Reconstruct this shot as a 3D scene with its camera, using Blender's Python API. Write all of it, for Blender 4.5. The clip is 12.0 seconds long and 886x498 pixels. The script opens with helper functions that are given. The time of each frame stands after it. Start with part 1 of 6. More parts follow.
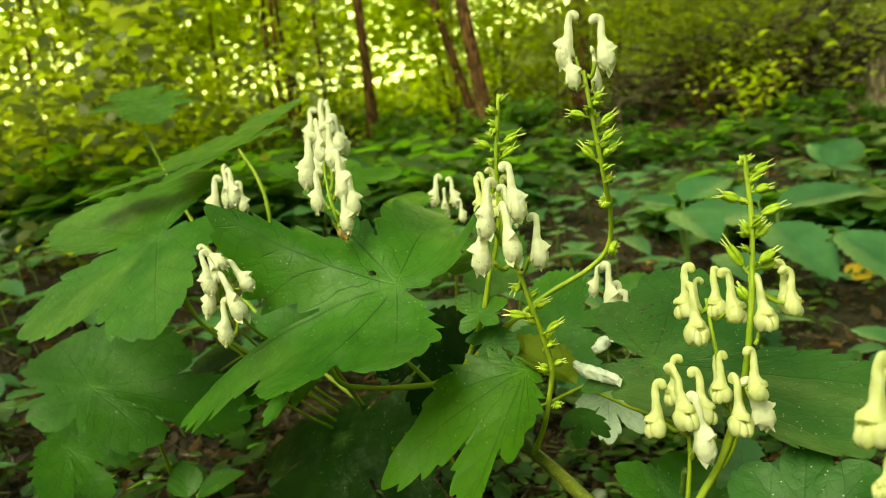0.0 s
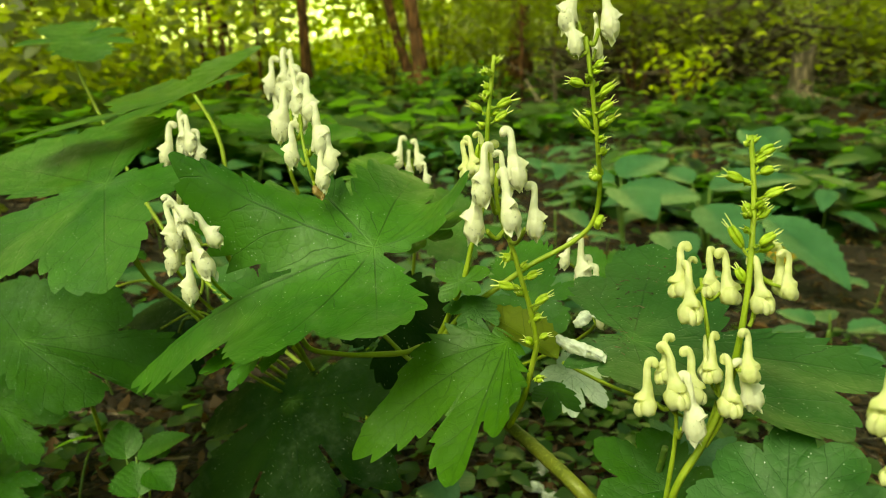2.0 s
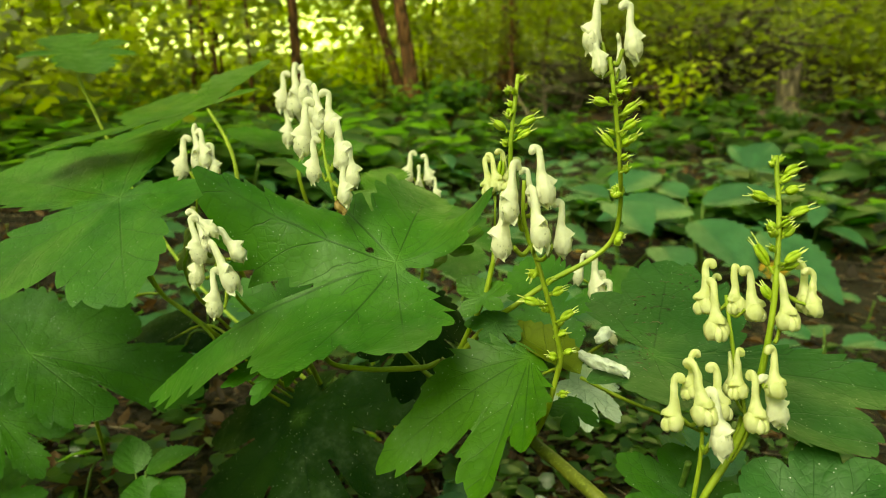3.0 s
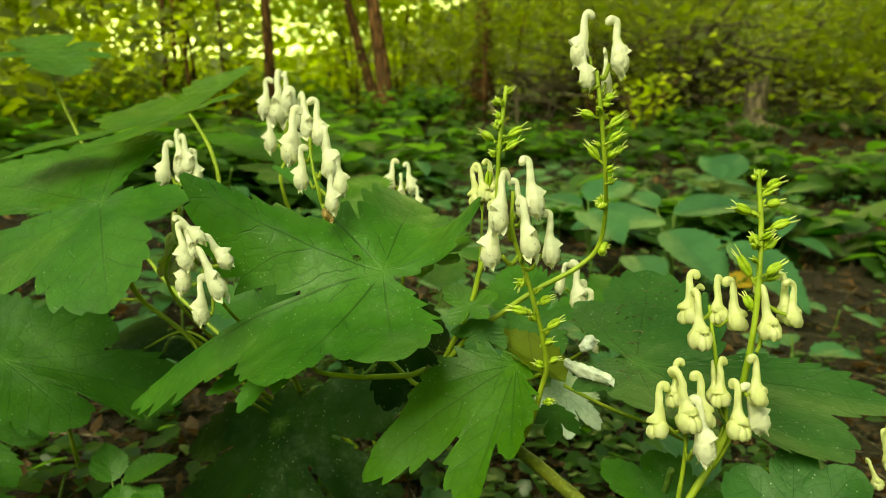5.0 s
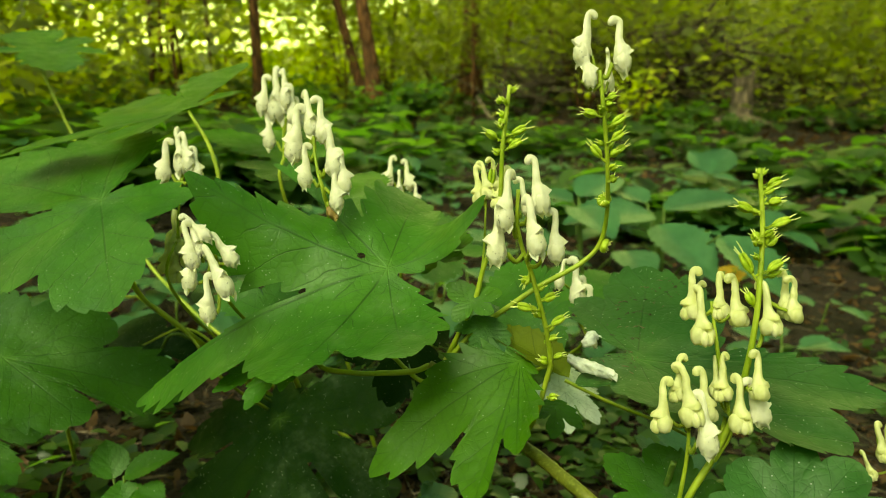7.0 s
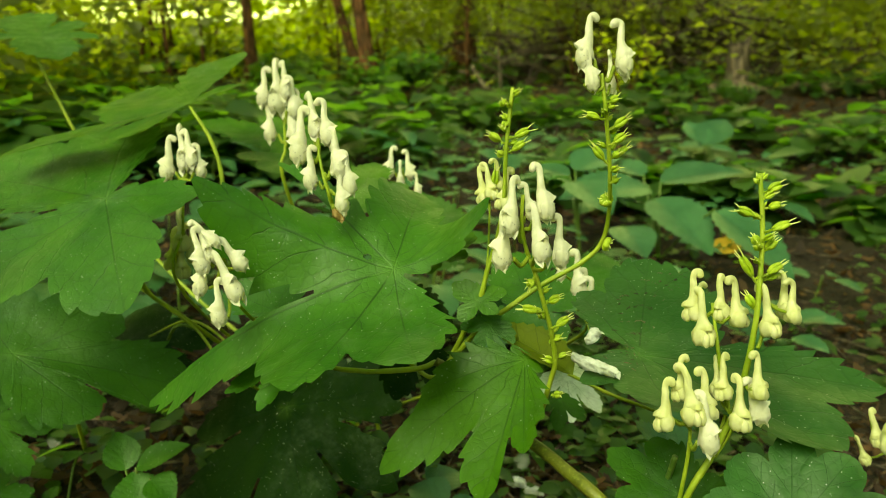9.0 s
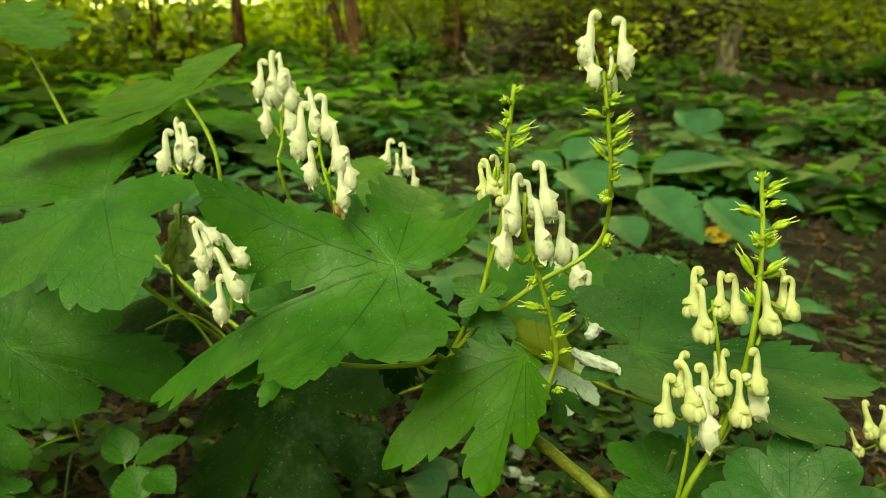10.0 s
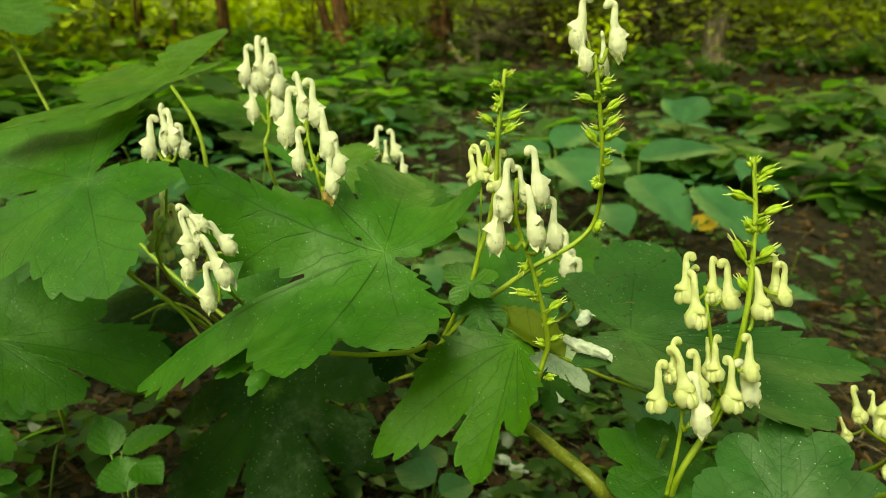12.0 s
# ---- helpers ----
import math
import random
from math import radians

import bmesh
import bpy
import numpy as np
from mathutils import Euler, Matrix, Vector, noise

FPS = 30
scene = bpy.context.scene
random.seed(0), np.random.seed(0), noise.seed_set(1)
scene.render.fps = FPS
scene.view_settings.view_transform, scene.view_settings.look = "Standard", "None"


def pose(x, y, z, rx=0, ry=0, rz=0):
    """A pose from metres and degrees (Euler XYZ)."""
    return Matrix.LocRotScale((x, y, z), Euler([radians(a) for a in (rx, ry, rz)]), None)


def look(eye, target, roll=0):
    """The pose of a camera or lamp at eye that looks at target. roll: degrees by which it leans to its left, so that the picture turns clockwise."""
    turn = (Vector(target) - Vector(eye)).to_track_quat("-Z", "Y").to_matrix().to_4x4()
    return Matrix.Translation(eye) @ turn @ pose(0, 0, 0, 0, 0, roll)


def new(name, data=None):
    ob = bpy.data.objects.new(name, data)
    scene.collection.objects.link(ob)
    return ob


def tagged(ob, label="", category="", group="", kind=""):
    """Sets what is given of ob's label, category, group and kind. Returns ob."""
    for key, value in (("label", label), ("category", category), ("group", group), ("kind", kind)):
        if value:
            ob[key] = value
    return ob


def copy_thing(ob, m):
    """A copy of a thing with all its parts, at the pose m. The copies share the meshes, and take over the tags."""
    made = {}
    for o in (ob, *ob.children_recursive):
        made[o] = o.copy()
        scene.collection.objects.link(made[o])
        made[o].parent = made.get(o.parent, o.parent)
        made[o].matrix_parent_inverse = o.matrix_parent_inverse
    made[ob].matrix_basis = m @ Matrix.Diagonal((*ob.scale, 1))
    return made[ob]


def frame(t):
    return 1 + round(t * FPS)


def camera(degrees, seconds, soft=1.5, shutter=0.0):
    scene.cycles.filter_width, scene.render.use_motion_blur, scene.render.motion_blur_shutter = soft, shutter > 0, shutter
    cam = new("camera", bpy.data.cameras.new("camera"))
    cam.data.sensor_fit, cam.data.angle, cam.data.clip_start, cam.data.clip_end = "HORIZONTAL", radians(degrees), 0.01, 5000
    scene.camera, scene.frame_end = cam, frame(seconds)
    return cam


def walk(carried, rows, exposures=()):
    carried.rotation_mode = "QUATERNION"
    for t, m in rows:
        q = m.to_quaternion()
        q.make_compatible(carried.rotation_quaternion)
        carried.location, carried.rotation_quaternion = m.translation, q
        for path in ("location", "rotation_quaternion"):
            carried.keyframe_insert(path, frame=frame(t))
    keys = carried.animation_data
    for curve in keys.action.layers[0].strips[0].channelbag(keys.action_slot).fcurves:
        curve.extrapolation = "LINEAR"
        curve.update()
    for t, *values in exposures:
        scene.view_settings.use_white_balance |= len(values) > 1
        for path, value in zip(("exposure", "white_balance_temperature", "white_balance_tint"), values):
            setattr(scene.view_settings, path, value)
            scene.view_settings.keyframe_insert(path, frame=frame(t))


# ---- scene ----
cam = camera(61.17, 12.0, soft=1.0)
PATH = [
    (0, (-0.00358, -0.00590, 0.51377), (-0.02462, 1.94995, 0.09639), -6.26),
    (0.5, (-0.01577, 0.00237, 0.51807), (0.02152, 1.94861, 0.05897), -3.82),
    (1, (-0.02426, 0.00445, 0.51873), (0.09074, 1.94438, 0.04602), -2.77),
    (1.5, (-0.03195, 0.00753, 0.51652), (0.13042, 1.93604, 0.01205), -1.86),
    (2, (-0.03575, 0.01177, 0.51260), (0.13437, 1.93514, -0.00866), -1.97),
    (2.5, (-0.04730, 0.01193, 0.51516), (0.13678, 1.93595, 0.00109), -1.65),
    (3, (-0.05583, 0.01071, 0.51570), (0.14965, 1.93896, 0.02615), -1.40),
    (3.5, (-0.06086, 0.01052, 0.51620), (0.16582, 1.94053, 0.04324), -0.94),
    (5.5, (-0.06884, 0.00744, 0.51885), (0.22934, 1.92705, 0.04328), -0.23),
    (6, (-0.07279, 0.00668, 0.52004), (0.23914, 1.92260, 0.03845), -0.06),
    (6.5, (-0.07155, 0.00738, 0.52033), (0.24992, 1.91985, 0.03137), -0.20),
    (7, (-0.07530, 0.00617, 0.52062), (0.23865, 1.92021, 0.03289), -0.31),
    (9, (-0.08113, 0.00504, 0.54100), (0.24045, 1.89532, -0.02772), -0.96),
    (9.5, (-0.08491, 0.00530, 0.54328), (0.25017, 1.88782, -0.04309), -0.89),
    (10, (-0.08783, 0.00620, 0.54687), (0.25861, 1.88170, -0.05518), -0.74),
    (10.5, (-0.08814, 0.00679, 0.54943), (0.26744, 1.87788, -0.06096), -0.72),
    (11, (-0.08812, 0.00823, 0.54960), (0.27559, 1.87501, -0.06916), -0.68),
    (11.5, (-0.08909, 0.00882, 0.54702), (0.28322, 1.87195, -0.07758), -0.59),
    (12, (-0.08906, 0.01034, 0.54423), (0.28926, 1.87038, -0.08594), -0.61),
]
EXPOSURES = [(0.0, 1.05, 9200, -28), (3.5, 0.97, 9200, -28), (12.0, 0.95, 9200, -28)]     # stops, kelvin, tint
walk(cam, [(t, look(eye, target, roll)) for t, eye, target, roll in PATH], EXPOSURES)

# a small lens set close to its subject: the woods behind fall out of focus
cam.data.dof.use_dof = True
cam.data.dof.focus_distance = 0.405
cam.data.dof.aperture_fstop = 12.0

# ---- daylight ----
SUN_AZ, SUN_EL = -138.0, 52.0          # degrees: bearing from +y towards +x, height
world = bpy.data.worlds.new("sky")
scene.world = world
world.use_nodes = True
wn = world.node_tree
sky = wn.nodes.new("ShaderNodeTexSky")
sky.sky_type, sky.sun_disc = "NISHITA", False
sky.dust_density = 4.0
sky.sun_elevation, sky.sun_rotation = radians(SUN_EL), radians(SUN_AZ)
wn.nodes["Background"].inputs["Strength"].default_value = 0.10
wn.links.new(sky.outputs[0], wn.nodes["Background"].inputs["Color"])
sun_data = bpy.data.lights.new("sun", "SUN")
sun_data.energy, sun_data.angle, sun_data.color = 4.0, radians(40), (1.0, 0.95, 0.80)
SUN_DIR = Vector((math.sin(radians(SUN_AZ)) * math.cos(radians(SUN_EL)), math.cos(radians(SUN_AZ)) * math.cos(radians(SUN_EL)), math.sin(radians(SUN_EL))))
sun = new("sun", sun_data)
sun.matrix_world = look(SUN_DIR * 30, (0, 0, 0))


# ---- materials ----
class Nodes:
    """A short way of writing node trees."""

    def __init__(self, name):
        self.mat = bpy.data.materials.new(name)
        self.mat.use_nodes = True
        self.tree = self.mat.node_tree
        self.tree.nodes.clear()
        self.out = self.tree.nodes.new("ShaderNodeOutputMaterial")

    def add(self, kind, **values):
        n = self.tree.nodes.new(kind)
        for key, v in values.items():
            if key in ("operation", "blend_type", "data_type", "feature", "distance", "interpolation_type", "noise_dimensions", "voronoi_dimensions"):
                if key == "operation":
                    n.operation = v
                elif key == "blend_type":
                    n.blend_type = v
                elif key == "data_type":
                    n.data_type = v
                elif key == "feature":
                    n.feature = v
                elif key == "interpolation_type":
                    n.interpolation_type = v
        return n

    def put(self, socket, v):
        if isinstance(v, bpy.types.NodeSocket):
            self.tree.links.new(v, socket)
        else:
            socket.default_value = v

    def math(self, op, a, b=0.0, c=0.0):
        n = self.add("ShaderNodeMath", operation=op)
        for s, v in zip(n.inputs, (a, b, c)):
            self.put(s, v)
        return n.outputs[0]

    def step(self, v, low, high, to_low=0.0, to_high=1.0):
        n = self.add("ShaderNodeMapRange", interpolation_type="SMOOTHSTEP")
        for s, x in zip(n.inputs, (v, low, high, to_low, to_high)):
            self.put(s, x)
        return n.outputs[0]

    def noise(self, scale, detail=3.0, where=None, rough=0.55):
        n = self.add("ShaderNodeTexNoise")
        self.put(n.inputs["Scale"], scale)
        self.put(n.inputs["Detail"], detail)
        self.put(n.inputs["Roughness"], rough)
        self.tree.links.new(where or self.object_place(), n.inputs["Vector"])
        return n.outputs[0]

    def voronoi(self, scale, feature="F1", where=None):
        n = self.add("ShaderNodeTexVoronoi", feature=feature)
        self.put(n.inputs["Scale"], scale)
        self.tree.links.new(where or self.object_place(), n.inputs["Vector"])
        return n

    def object_place(self):
        return self.add("ShaderNodeTexCoord").outputs["Object"]

    def mix(self, fac, a, b, how="MIX"):
        n = self.add("ShaderNodeMix", data_type="RGBA", blend_type=how)
        self.put(n.inputs[0], fac)
        self.put(n.inputs[6], a)
        self.put(n.inputs[7], b)
        return n.outputs[2]

    def bump(self, height, strength, distance, normal=None):
        n = self.add("ShaderNodeBump")
        self.put(n.inputs["Height"], height)
        self.put(n.inputs["Strength"], strength)
        self.put(n.inputs["Distance"], distance)
        if normal:
            self.tree.links.new(normal, n.inputs["Normal"])
        return n.outputs[0]

    def finish(self, colour, rough=0.5, normal=None, passing=0.0, glow_colour=None, spec=0.5, sss=0.0, coat=0.0):
        p = self.add("ShaderNodeBsdfPrincipled")
        self.put(p.inputs["Base Color"], colour)
        self.put(p.inputs["Roughness"], rough)
        self.put(p.inputs["Specular IOR Level"], spec)
        if sss:
            self.put(p.inputs["Subsurface Weight"], sss)
            p.inputs["Subsurface Radius"].default_value = (0.004, 0.004, 0.002)
            p.inputs["Subsurface Scale"].default_value = 0.5
        if normal:
            self.tree.links.new(normal, p.inputs["Normal"])
        last = p.outputs[0]
        if passing:
            t = self.add("ShaderNodeBsdfTranslucent")
            self.put(t.inputs["Color"], glow_colour or colour)
            if normal:
                self.tree.links.new(normal, t.inputs["Normal"])
            m = self.add("ShaderNodeMixShader")
            self.put(m.inputs[0], passing)
            self.tree.links.new(last, m.inputs[1])
            self.tree.links.new(t.outputs[0], m.inputs[2])
            last = m.outputs[0]
        self.tree.links.new(last, self.out.inputs[0])
        return self.mat


def rgb(r, g, b):
    return (r, g, b, 1.0)


def veined_leaf_material(name, dark, light, passing, gloss=0.44, dust=0.7, sheen=0.22):
    """A broad leaf blade: midrib and side veins from the leaf's own coordinates, a fine network, dust specks."""
    k = Nodes(name)
    uv = k.add("ShaderNodeUVMap")
    uv.uv_map = "blade"
    sep = k.add("ShaderNodeSeparateXYZ")
    k.tree.links.new(uv.outputs[0], sep.inputs[0])
    u, v = sep.outputs[0], k.math("ABSOLUTE", sep.outputs[1])
    wob = k.noise(60.0, 2.0)
    w = k.math("MULTIPLY", k.math("SUBTRACT", wob, 0.5), 0.10)
    # main ribs taper towards the tip
    rib = k.math("MULTIPLY", k.step(k.math("ADD", v, k.math("MULTIPLY", w, 0.03)), 0.002, 0.0075, 1.0, 0.0), k.step(u, 0.35, 0.95, 1.0, 0.35))
    side = k.math("FRACT", k.math("MULTIPLY", k.math("ADD", k.math("SUBTRACT", u, k.math("MULTIPLY", v, 1.25)), w), 4.2))
    side = k.math("ABSOLUTE", k.math("SUBTRACT", side, 0.5))
    quilt = k.step(side, 0.0, 0.5)
    side = k.math("MULTIPLY", k.step(side, 0.0, 0.030, 1.0, 0.0), k.math("MULTIPLY", k.step(v, 0.0, 0.03), k.step(k.noise(24.0, 2.0), 0.30, 0.52)))
    net = k.voronoi(220.0, "DISTANCE_TO_EDGE").outputs["Distance"]
    net = k.step(net, 0.0, 0.16, 1.0, 0.0)
    big = k.voronoi(75.0, "DISTANCE_TO_EDGE").outputs["Distance"]
    big = k.step(big, 0.0, 0.10, 1.0, 0.0)
    blotch = k.noise(18.0, 4.0)
    fine = k.noise(420.0, 2.0)
    base = k.mix(k.step(blotch, 0.3, 0.7), dark, light)
    info = k.add("ShaderNodeObjectInfo")
    tone = k.step(info.outputs["Random"], 0.0, 1.0, 0.85, 1.15)
    hue = k.add("ShaderNodeHueSaturation")
    k.put(hue.inputs["Color"], base)
    k.put(hue.inputs["Value"], tone)
    base = hue.outputs[0]
    pale = k.mix(0.15, light, rgb(0.25, 0.42, 0.10))
    near = k.step(k.math("ADD", k.math("MULTIPLY", u, u), k.math("MULTIPLY", v, v)), 0.0, 0.012, 1.0, 0.0)
    deep = k.mix(0.65, dark, rgb(0.0, 0.008, 0.0))
    base = k.mix(k.math("MULTIPLY", k.step(big, 0.3, 1.0), 0.20), base, deep)
    base = k.mix(k.math("MULTIPLY", rib, k.step(near, 0.0, 0.5, 0.72, 0.0)), base, deep)
    base = k.mix(k.math("MULTIPLY", rib, k.step(near, 0.2, 1.0, 0.0, 0.5)), base, pale)
    base = k.mix(k.math("MULTIPLY", near, 0.30), base, pale)
    base = k.mix(k.math("MULTIPLY", side, 0.85), base, deep)
    wear = k.math("MULTIPLY", k.step(k.noise(8.0, 5.0, rough=0.7), 0.56, 0.72), 0.30)
    base = k.mix(wear, base, k.mix(0.5, light, rgb(0.10, 0.15, 0.02)))
    base = k.mix(k.math("MULTIPLY", k.step(fine, 0.45, 0.7), 0.25), base, dark)
    film = k.math("MULTIPLY", k.step(k.noise(16.0, 5.0, rough=0.7), 0.48, 0.72), k.step(k.noise(260.0, 3.0), 0.35, 0.65, 0.4, 1.0))
    base = k.mix(k.math("MULTIPLY", film, 0.16 * dust), base, rgb(0.26, 0.34, 0.27))
    grit = k.voronoi(300.0).outputs["Distance"]
    speck = k.math("MULTIPLY", k.step(grit, 0.05, 0.12, 1.0, 0.0), k.step(k.noise(38.0, 4.0), 0.40, 0.55))
    grit = k.voronoi(130.0).outputs["Distance"]
    speck = k.math("MAXIMUM", speck, k.math("MULTIPLY", k.step(grit, 0.010, 0.028, 1.0, 0.0), k.step(k.noise(12.0, 2.0), 0.44, 0.55)))
    base = k.mix(k.math("MULTIPLY", speck, dust), base, rgb(0.62, 0.65, 0.58))
    height = k.math("ADD", k.math("MULTIPLY", rib, -0.4), k.math("MULTIPLY", side, -0.35))
    height = k.math("ADD", height, k.math("MULTIPLY", big, -0.16))
    height = k.math("ADD", height, k.math("MULTIPLY", net, -0.12))
    height = k.math("ADD", height, k.math("MULTIPLY", k.math("MULTIPLY", quilt, k.noise(14.0, 2.0)), 0.40))
    height = k.math("ADD", height, k.math("MULTIPLY", k.noise(35.0, 3.0), 0.9))
    n = k.bump(height, 0.36, 0.0014)
    rough = k.step(k.noise(70.0, 3.0), 0.3, 0.7, gloss - 0.05, gloss + 0.12)
    return k.finish(base, rough, n, 0.18, passing, sheen)


LEAF = veined_leaf_material("monkshood_leaf", rgb(0.017, 0.066, 0.005), rgb(0.036, 0.106, 0.010), rgb(0.10, 0.28, 0.006))
LEAF_DUSTY = veined_leaf_material("dusty_leaf", rgb(0.015, 0.060, 0.010), rgb(0.032, 0.095, 0.019), rgb(0.06, 0.20, 0.006), gloss=0.46, dust=0.75)
# near-black green puts the shade under the plants into the leaf colour
LEAF_SHADE_DARK = veined_leaf_material("shade_painted_leaf", rgb(0.004, 0.018, 0.001), rgb(0.009, 0.030, 0.002), rgb(0.02, 0.06, 0.003), gloss=0.6, dust=0.75, sheen=0.08)
LEAF_BRIGHT = veined_leaf_material("young_leaf", rgb(0.024, 0.076, 0.004), rgb(0.043, 0.116, 0.006), rgb(0.16, 0.40, 0.02))
LEAF_YELLOW = veined_leaf_material("yellowing_leaf", rgb(0.060, 0.095, 0.002), rgb(0.105, 0.140, 0.003), rgb(0.30, 0.32, 0.004), gloss=0.65, dust=0.1)
# pale albedo paints in the sky that a glossy leaf reflects
LEAF_SKY_SHINE = veined_leaf_material("painted_shine_leaf", rgb(0.36, 0.44, 0.38), rgb(0.64, 0.70, 0.66), rgb(0.2, 0.35, 0.15), gloss=0.25, dust=0.3)
# bluish base carries part of the sky's sheen on the herbs
LEAF_COVER = veined_leaf_material("ground_cover_leaf", rgb(0.022, 0.072, 0.026), rgb(0.042, 0.110, 0.044), rgb(0.09, 0.26, 0.02), gloss=0.34, dust=0.15, sheen=0.4)


def flower_material(name, low, high, specks, passing, grain=0.03):
    """grain: the length of one unit of the mesh, in metres."""
    k = Nodes(name)
    mottle = k.noise(150.0 * grain, 4.0)
    base = k.mix(k.step(mottle, 0.3, 0.72), low, high)
    fine = k.noise(900.0 * grain, 2.0)
    base = k.mix(k.math("MULTIPLY", k.step(fine, 0.52, 0.72), 0.22), base, rgb(0.50, 0.48, 0.22))
    # faint veins run the length of the sepals
    tc = k.add("ShaderNodeTexCoord")
    mp = k.add("ShaderNodeMapping")
    mp.inputs["Scale"].default_value = (1.0, 1.0, 0.16)
    k.tree.links.new(tc.outputs["Object"], mp.inputs["Vector"])
    vein = k.noise(700.0 * grain, 2.0, mp.outputs[0])
    fold = k.noise(260.0 * grain, 3.0, mp.outputs[0])
    base = k.mix(k.math("MULTIPLY", k.step(vein, 0.56, 0.70), 0.28), base, k.mix(0.5, low, rgb(0.42, 0.44, 0.16)))
    if specks:
        dots = k.voronoi(620.0 * grain).outputs["Distance"]
        where = k.step(k.noise(110.0 * grain, 2.0), 0.46, 0.54)
        place = k.add("ShaderNodeUVMap")
        place.uv_map = "blade"
        sep = k.add("ShaderNodeSeparateXYZ")
        k.tree.links.new(place.outputs[0], sep.inputs[0])
        lower = k.step(sep.outputs[0], 0.15, 0.45, 1.0, 0.0)
        base = k.mix(k.math("MULTIPLY", k.math("MULTIPLY", k.step(dots, 0.16, 0.32, 1.0, 0.0), where), k.math("MULTIPLY", lower, 0.85)), base, rgb(0.05, 0.045, 0.02))
        base = k.mix(k.math("MULTIPLY", k.step(k.noise(60.0 * grain, 3.0), 0.56, 0.72), k.math("MULTIPLY", lower, 0.5)), base, rgb(0.42, 0.34, 0.14))
    relief = k.math("ADD", k.math("MULTIPLY", mottle, 0.8), k.math("ADD", k.math("MULTIPLY", vein, 0.5), fold))
    n = k.bump(relief, 0.45, 0.0010)
    return k.finish(base, 0.42, n, 0.34, passing, 0.42)


BLOOM = flower_material("bloom_white", rgb(0.54, 0.53, 0.42), rgb(0.70, 0.69, 0.61), True, rgb(0.92, 0.90, 0.76))
BLOOM_YOUNG = flower_material("bloom_cream", rgb(0.50, 0.51, 0.24), rgb(0.66, 0.65, 0.44), False, rgb(0.84, 0.86, 0.40))
PETAL_DRY = flower_material("fallen_petal_white", rgb(0.36, 0.39, 0.38), rgb(0.76, 0.79, 0.78), False, rgb(0.7, 0.7, 0.6), 1.0)


def stem_material(name, a, b, scale):
    k = Nodes(name)
    base = k.mix(k.step(k.noise(scale, 4.0), 0.3, 0.7), a, b)
    fine = k.noise(scale * 9, 2.0)
    base = k.mix(k.math("MULTIPLY", k.step(fine, 0.5, 0.75), 0.3), base, rgb(0.36, 0.44, 0.10))
    return k.finish(base, 0.5, k.bump(fine, 0.5, 0.0005), 0.12, b, 0.4)


STEM = stem_material("green_stem", rgb(0.17, 0.25, 0.018), rgb(0.31, 0.38, 0.045), 45.0)
STEM_OLIVE = stem_material("olive_stem", rgb(0.055, 0.068, 0.007), rgb(0.14, 0.15, 0.020), 60.0)
# darker copy of the green stem: shade on low stalks put into colour
STEM_DARK = stem_material("shade_painted_stem", rgb(0.05, 0.10, 0.015), rgb(0.10, 0.16, 0.03), 45.0)
POD = stem_material("pod_green", rgb(0.20, 0.31, 0.015), rgb(0.38, 0.48, 0.05), 320.0)
STYLE = stem_material("pale_style", rgb(0.55, 0.60, 0.18), rgb(0.68, 0.70, 0.30), 200.0)


def litter_material():
    k = Nodes("leaf_litter")
    a = k.noise(9.0, 6.0, rough=0.7)
    b = k.voronoi(85.0)
    c = k.noise(120.0, 4.0)
    # near-black browns: woodland shade is put into the soil colour as well
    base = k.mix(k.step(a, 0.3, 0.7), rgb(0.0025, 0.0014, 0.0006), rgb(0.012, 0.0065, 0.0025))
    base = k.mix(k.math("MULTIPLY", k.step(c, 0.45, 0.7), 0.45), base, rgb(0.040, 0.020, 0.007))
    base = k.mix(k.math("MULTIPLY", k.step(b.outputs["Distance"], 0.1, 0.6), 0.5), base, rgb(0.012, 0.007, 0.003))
    n = k.bump(k.math("ADD", b.outputs["Distance"], k.math("MULTIPLY", c, 0.8)), 0.9, 0.010)
    return k.finish(base, 0.85, n, spec=0.25)


def dead_leaf_material():
    k = Nodes("dead_leaf")
    g = k.add("ShaderNodeNewGeometry")
    r = g.outputs["Random Per Island"]
    # kept very dark, with the shade on the litter put into the tone
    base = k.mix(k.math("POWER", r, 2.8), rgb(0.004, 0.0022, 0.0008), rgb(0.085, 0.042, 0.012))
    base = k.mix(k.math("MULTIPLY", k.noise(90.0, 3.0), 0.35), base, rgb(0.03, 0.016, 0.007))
    return k.finish(base, 0.75, k.bump(k.noise(150.0, 3.0), 0.4, 0.003), 0.15, rgb(0.3, 0.15, 0.05), 0.3)


def bark_material(name, a, b):
    k = Nodes(name)
    tc = k.add("ShaderNodeTexCoord")
    mp = k.add("ShaderNodeMapping")
    mp.inputs["Scale"].default_value = (1.0, 1.0, 0.18)
    k.tree.links.new(tc.outputs["Object"], mp.inputs["Vector"])
    v = k.voronoi(26.0, "DISTANCE_TO_EDGE", mp.outputs[0]).outputs["Distance"]
    f = k.noise(60.0, 5.0, mp.outputs[0])
    base = k.mix(k.step(v, 0.0, 0.25), a, b)
    base = k.mix(k.math("MULTIPLY", k.step(f, 0.4, 0.7), 0.5), base, a)
    base = k.mix(k.math("MULTIPLY", k.step(k.noise(5.0, 4.0), 0.55, 0.7), 0.35), base, rgb(0.07, 0.09, 0.03))
    return k.finish(base, 0.9, k.bump(k.math("ADD", k.step(v, 0.0, 0.3), k.math("MULTIPLY", f, 0.4)), 0.9, 0.02), spec=0.2)


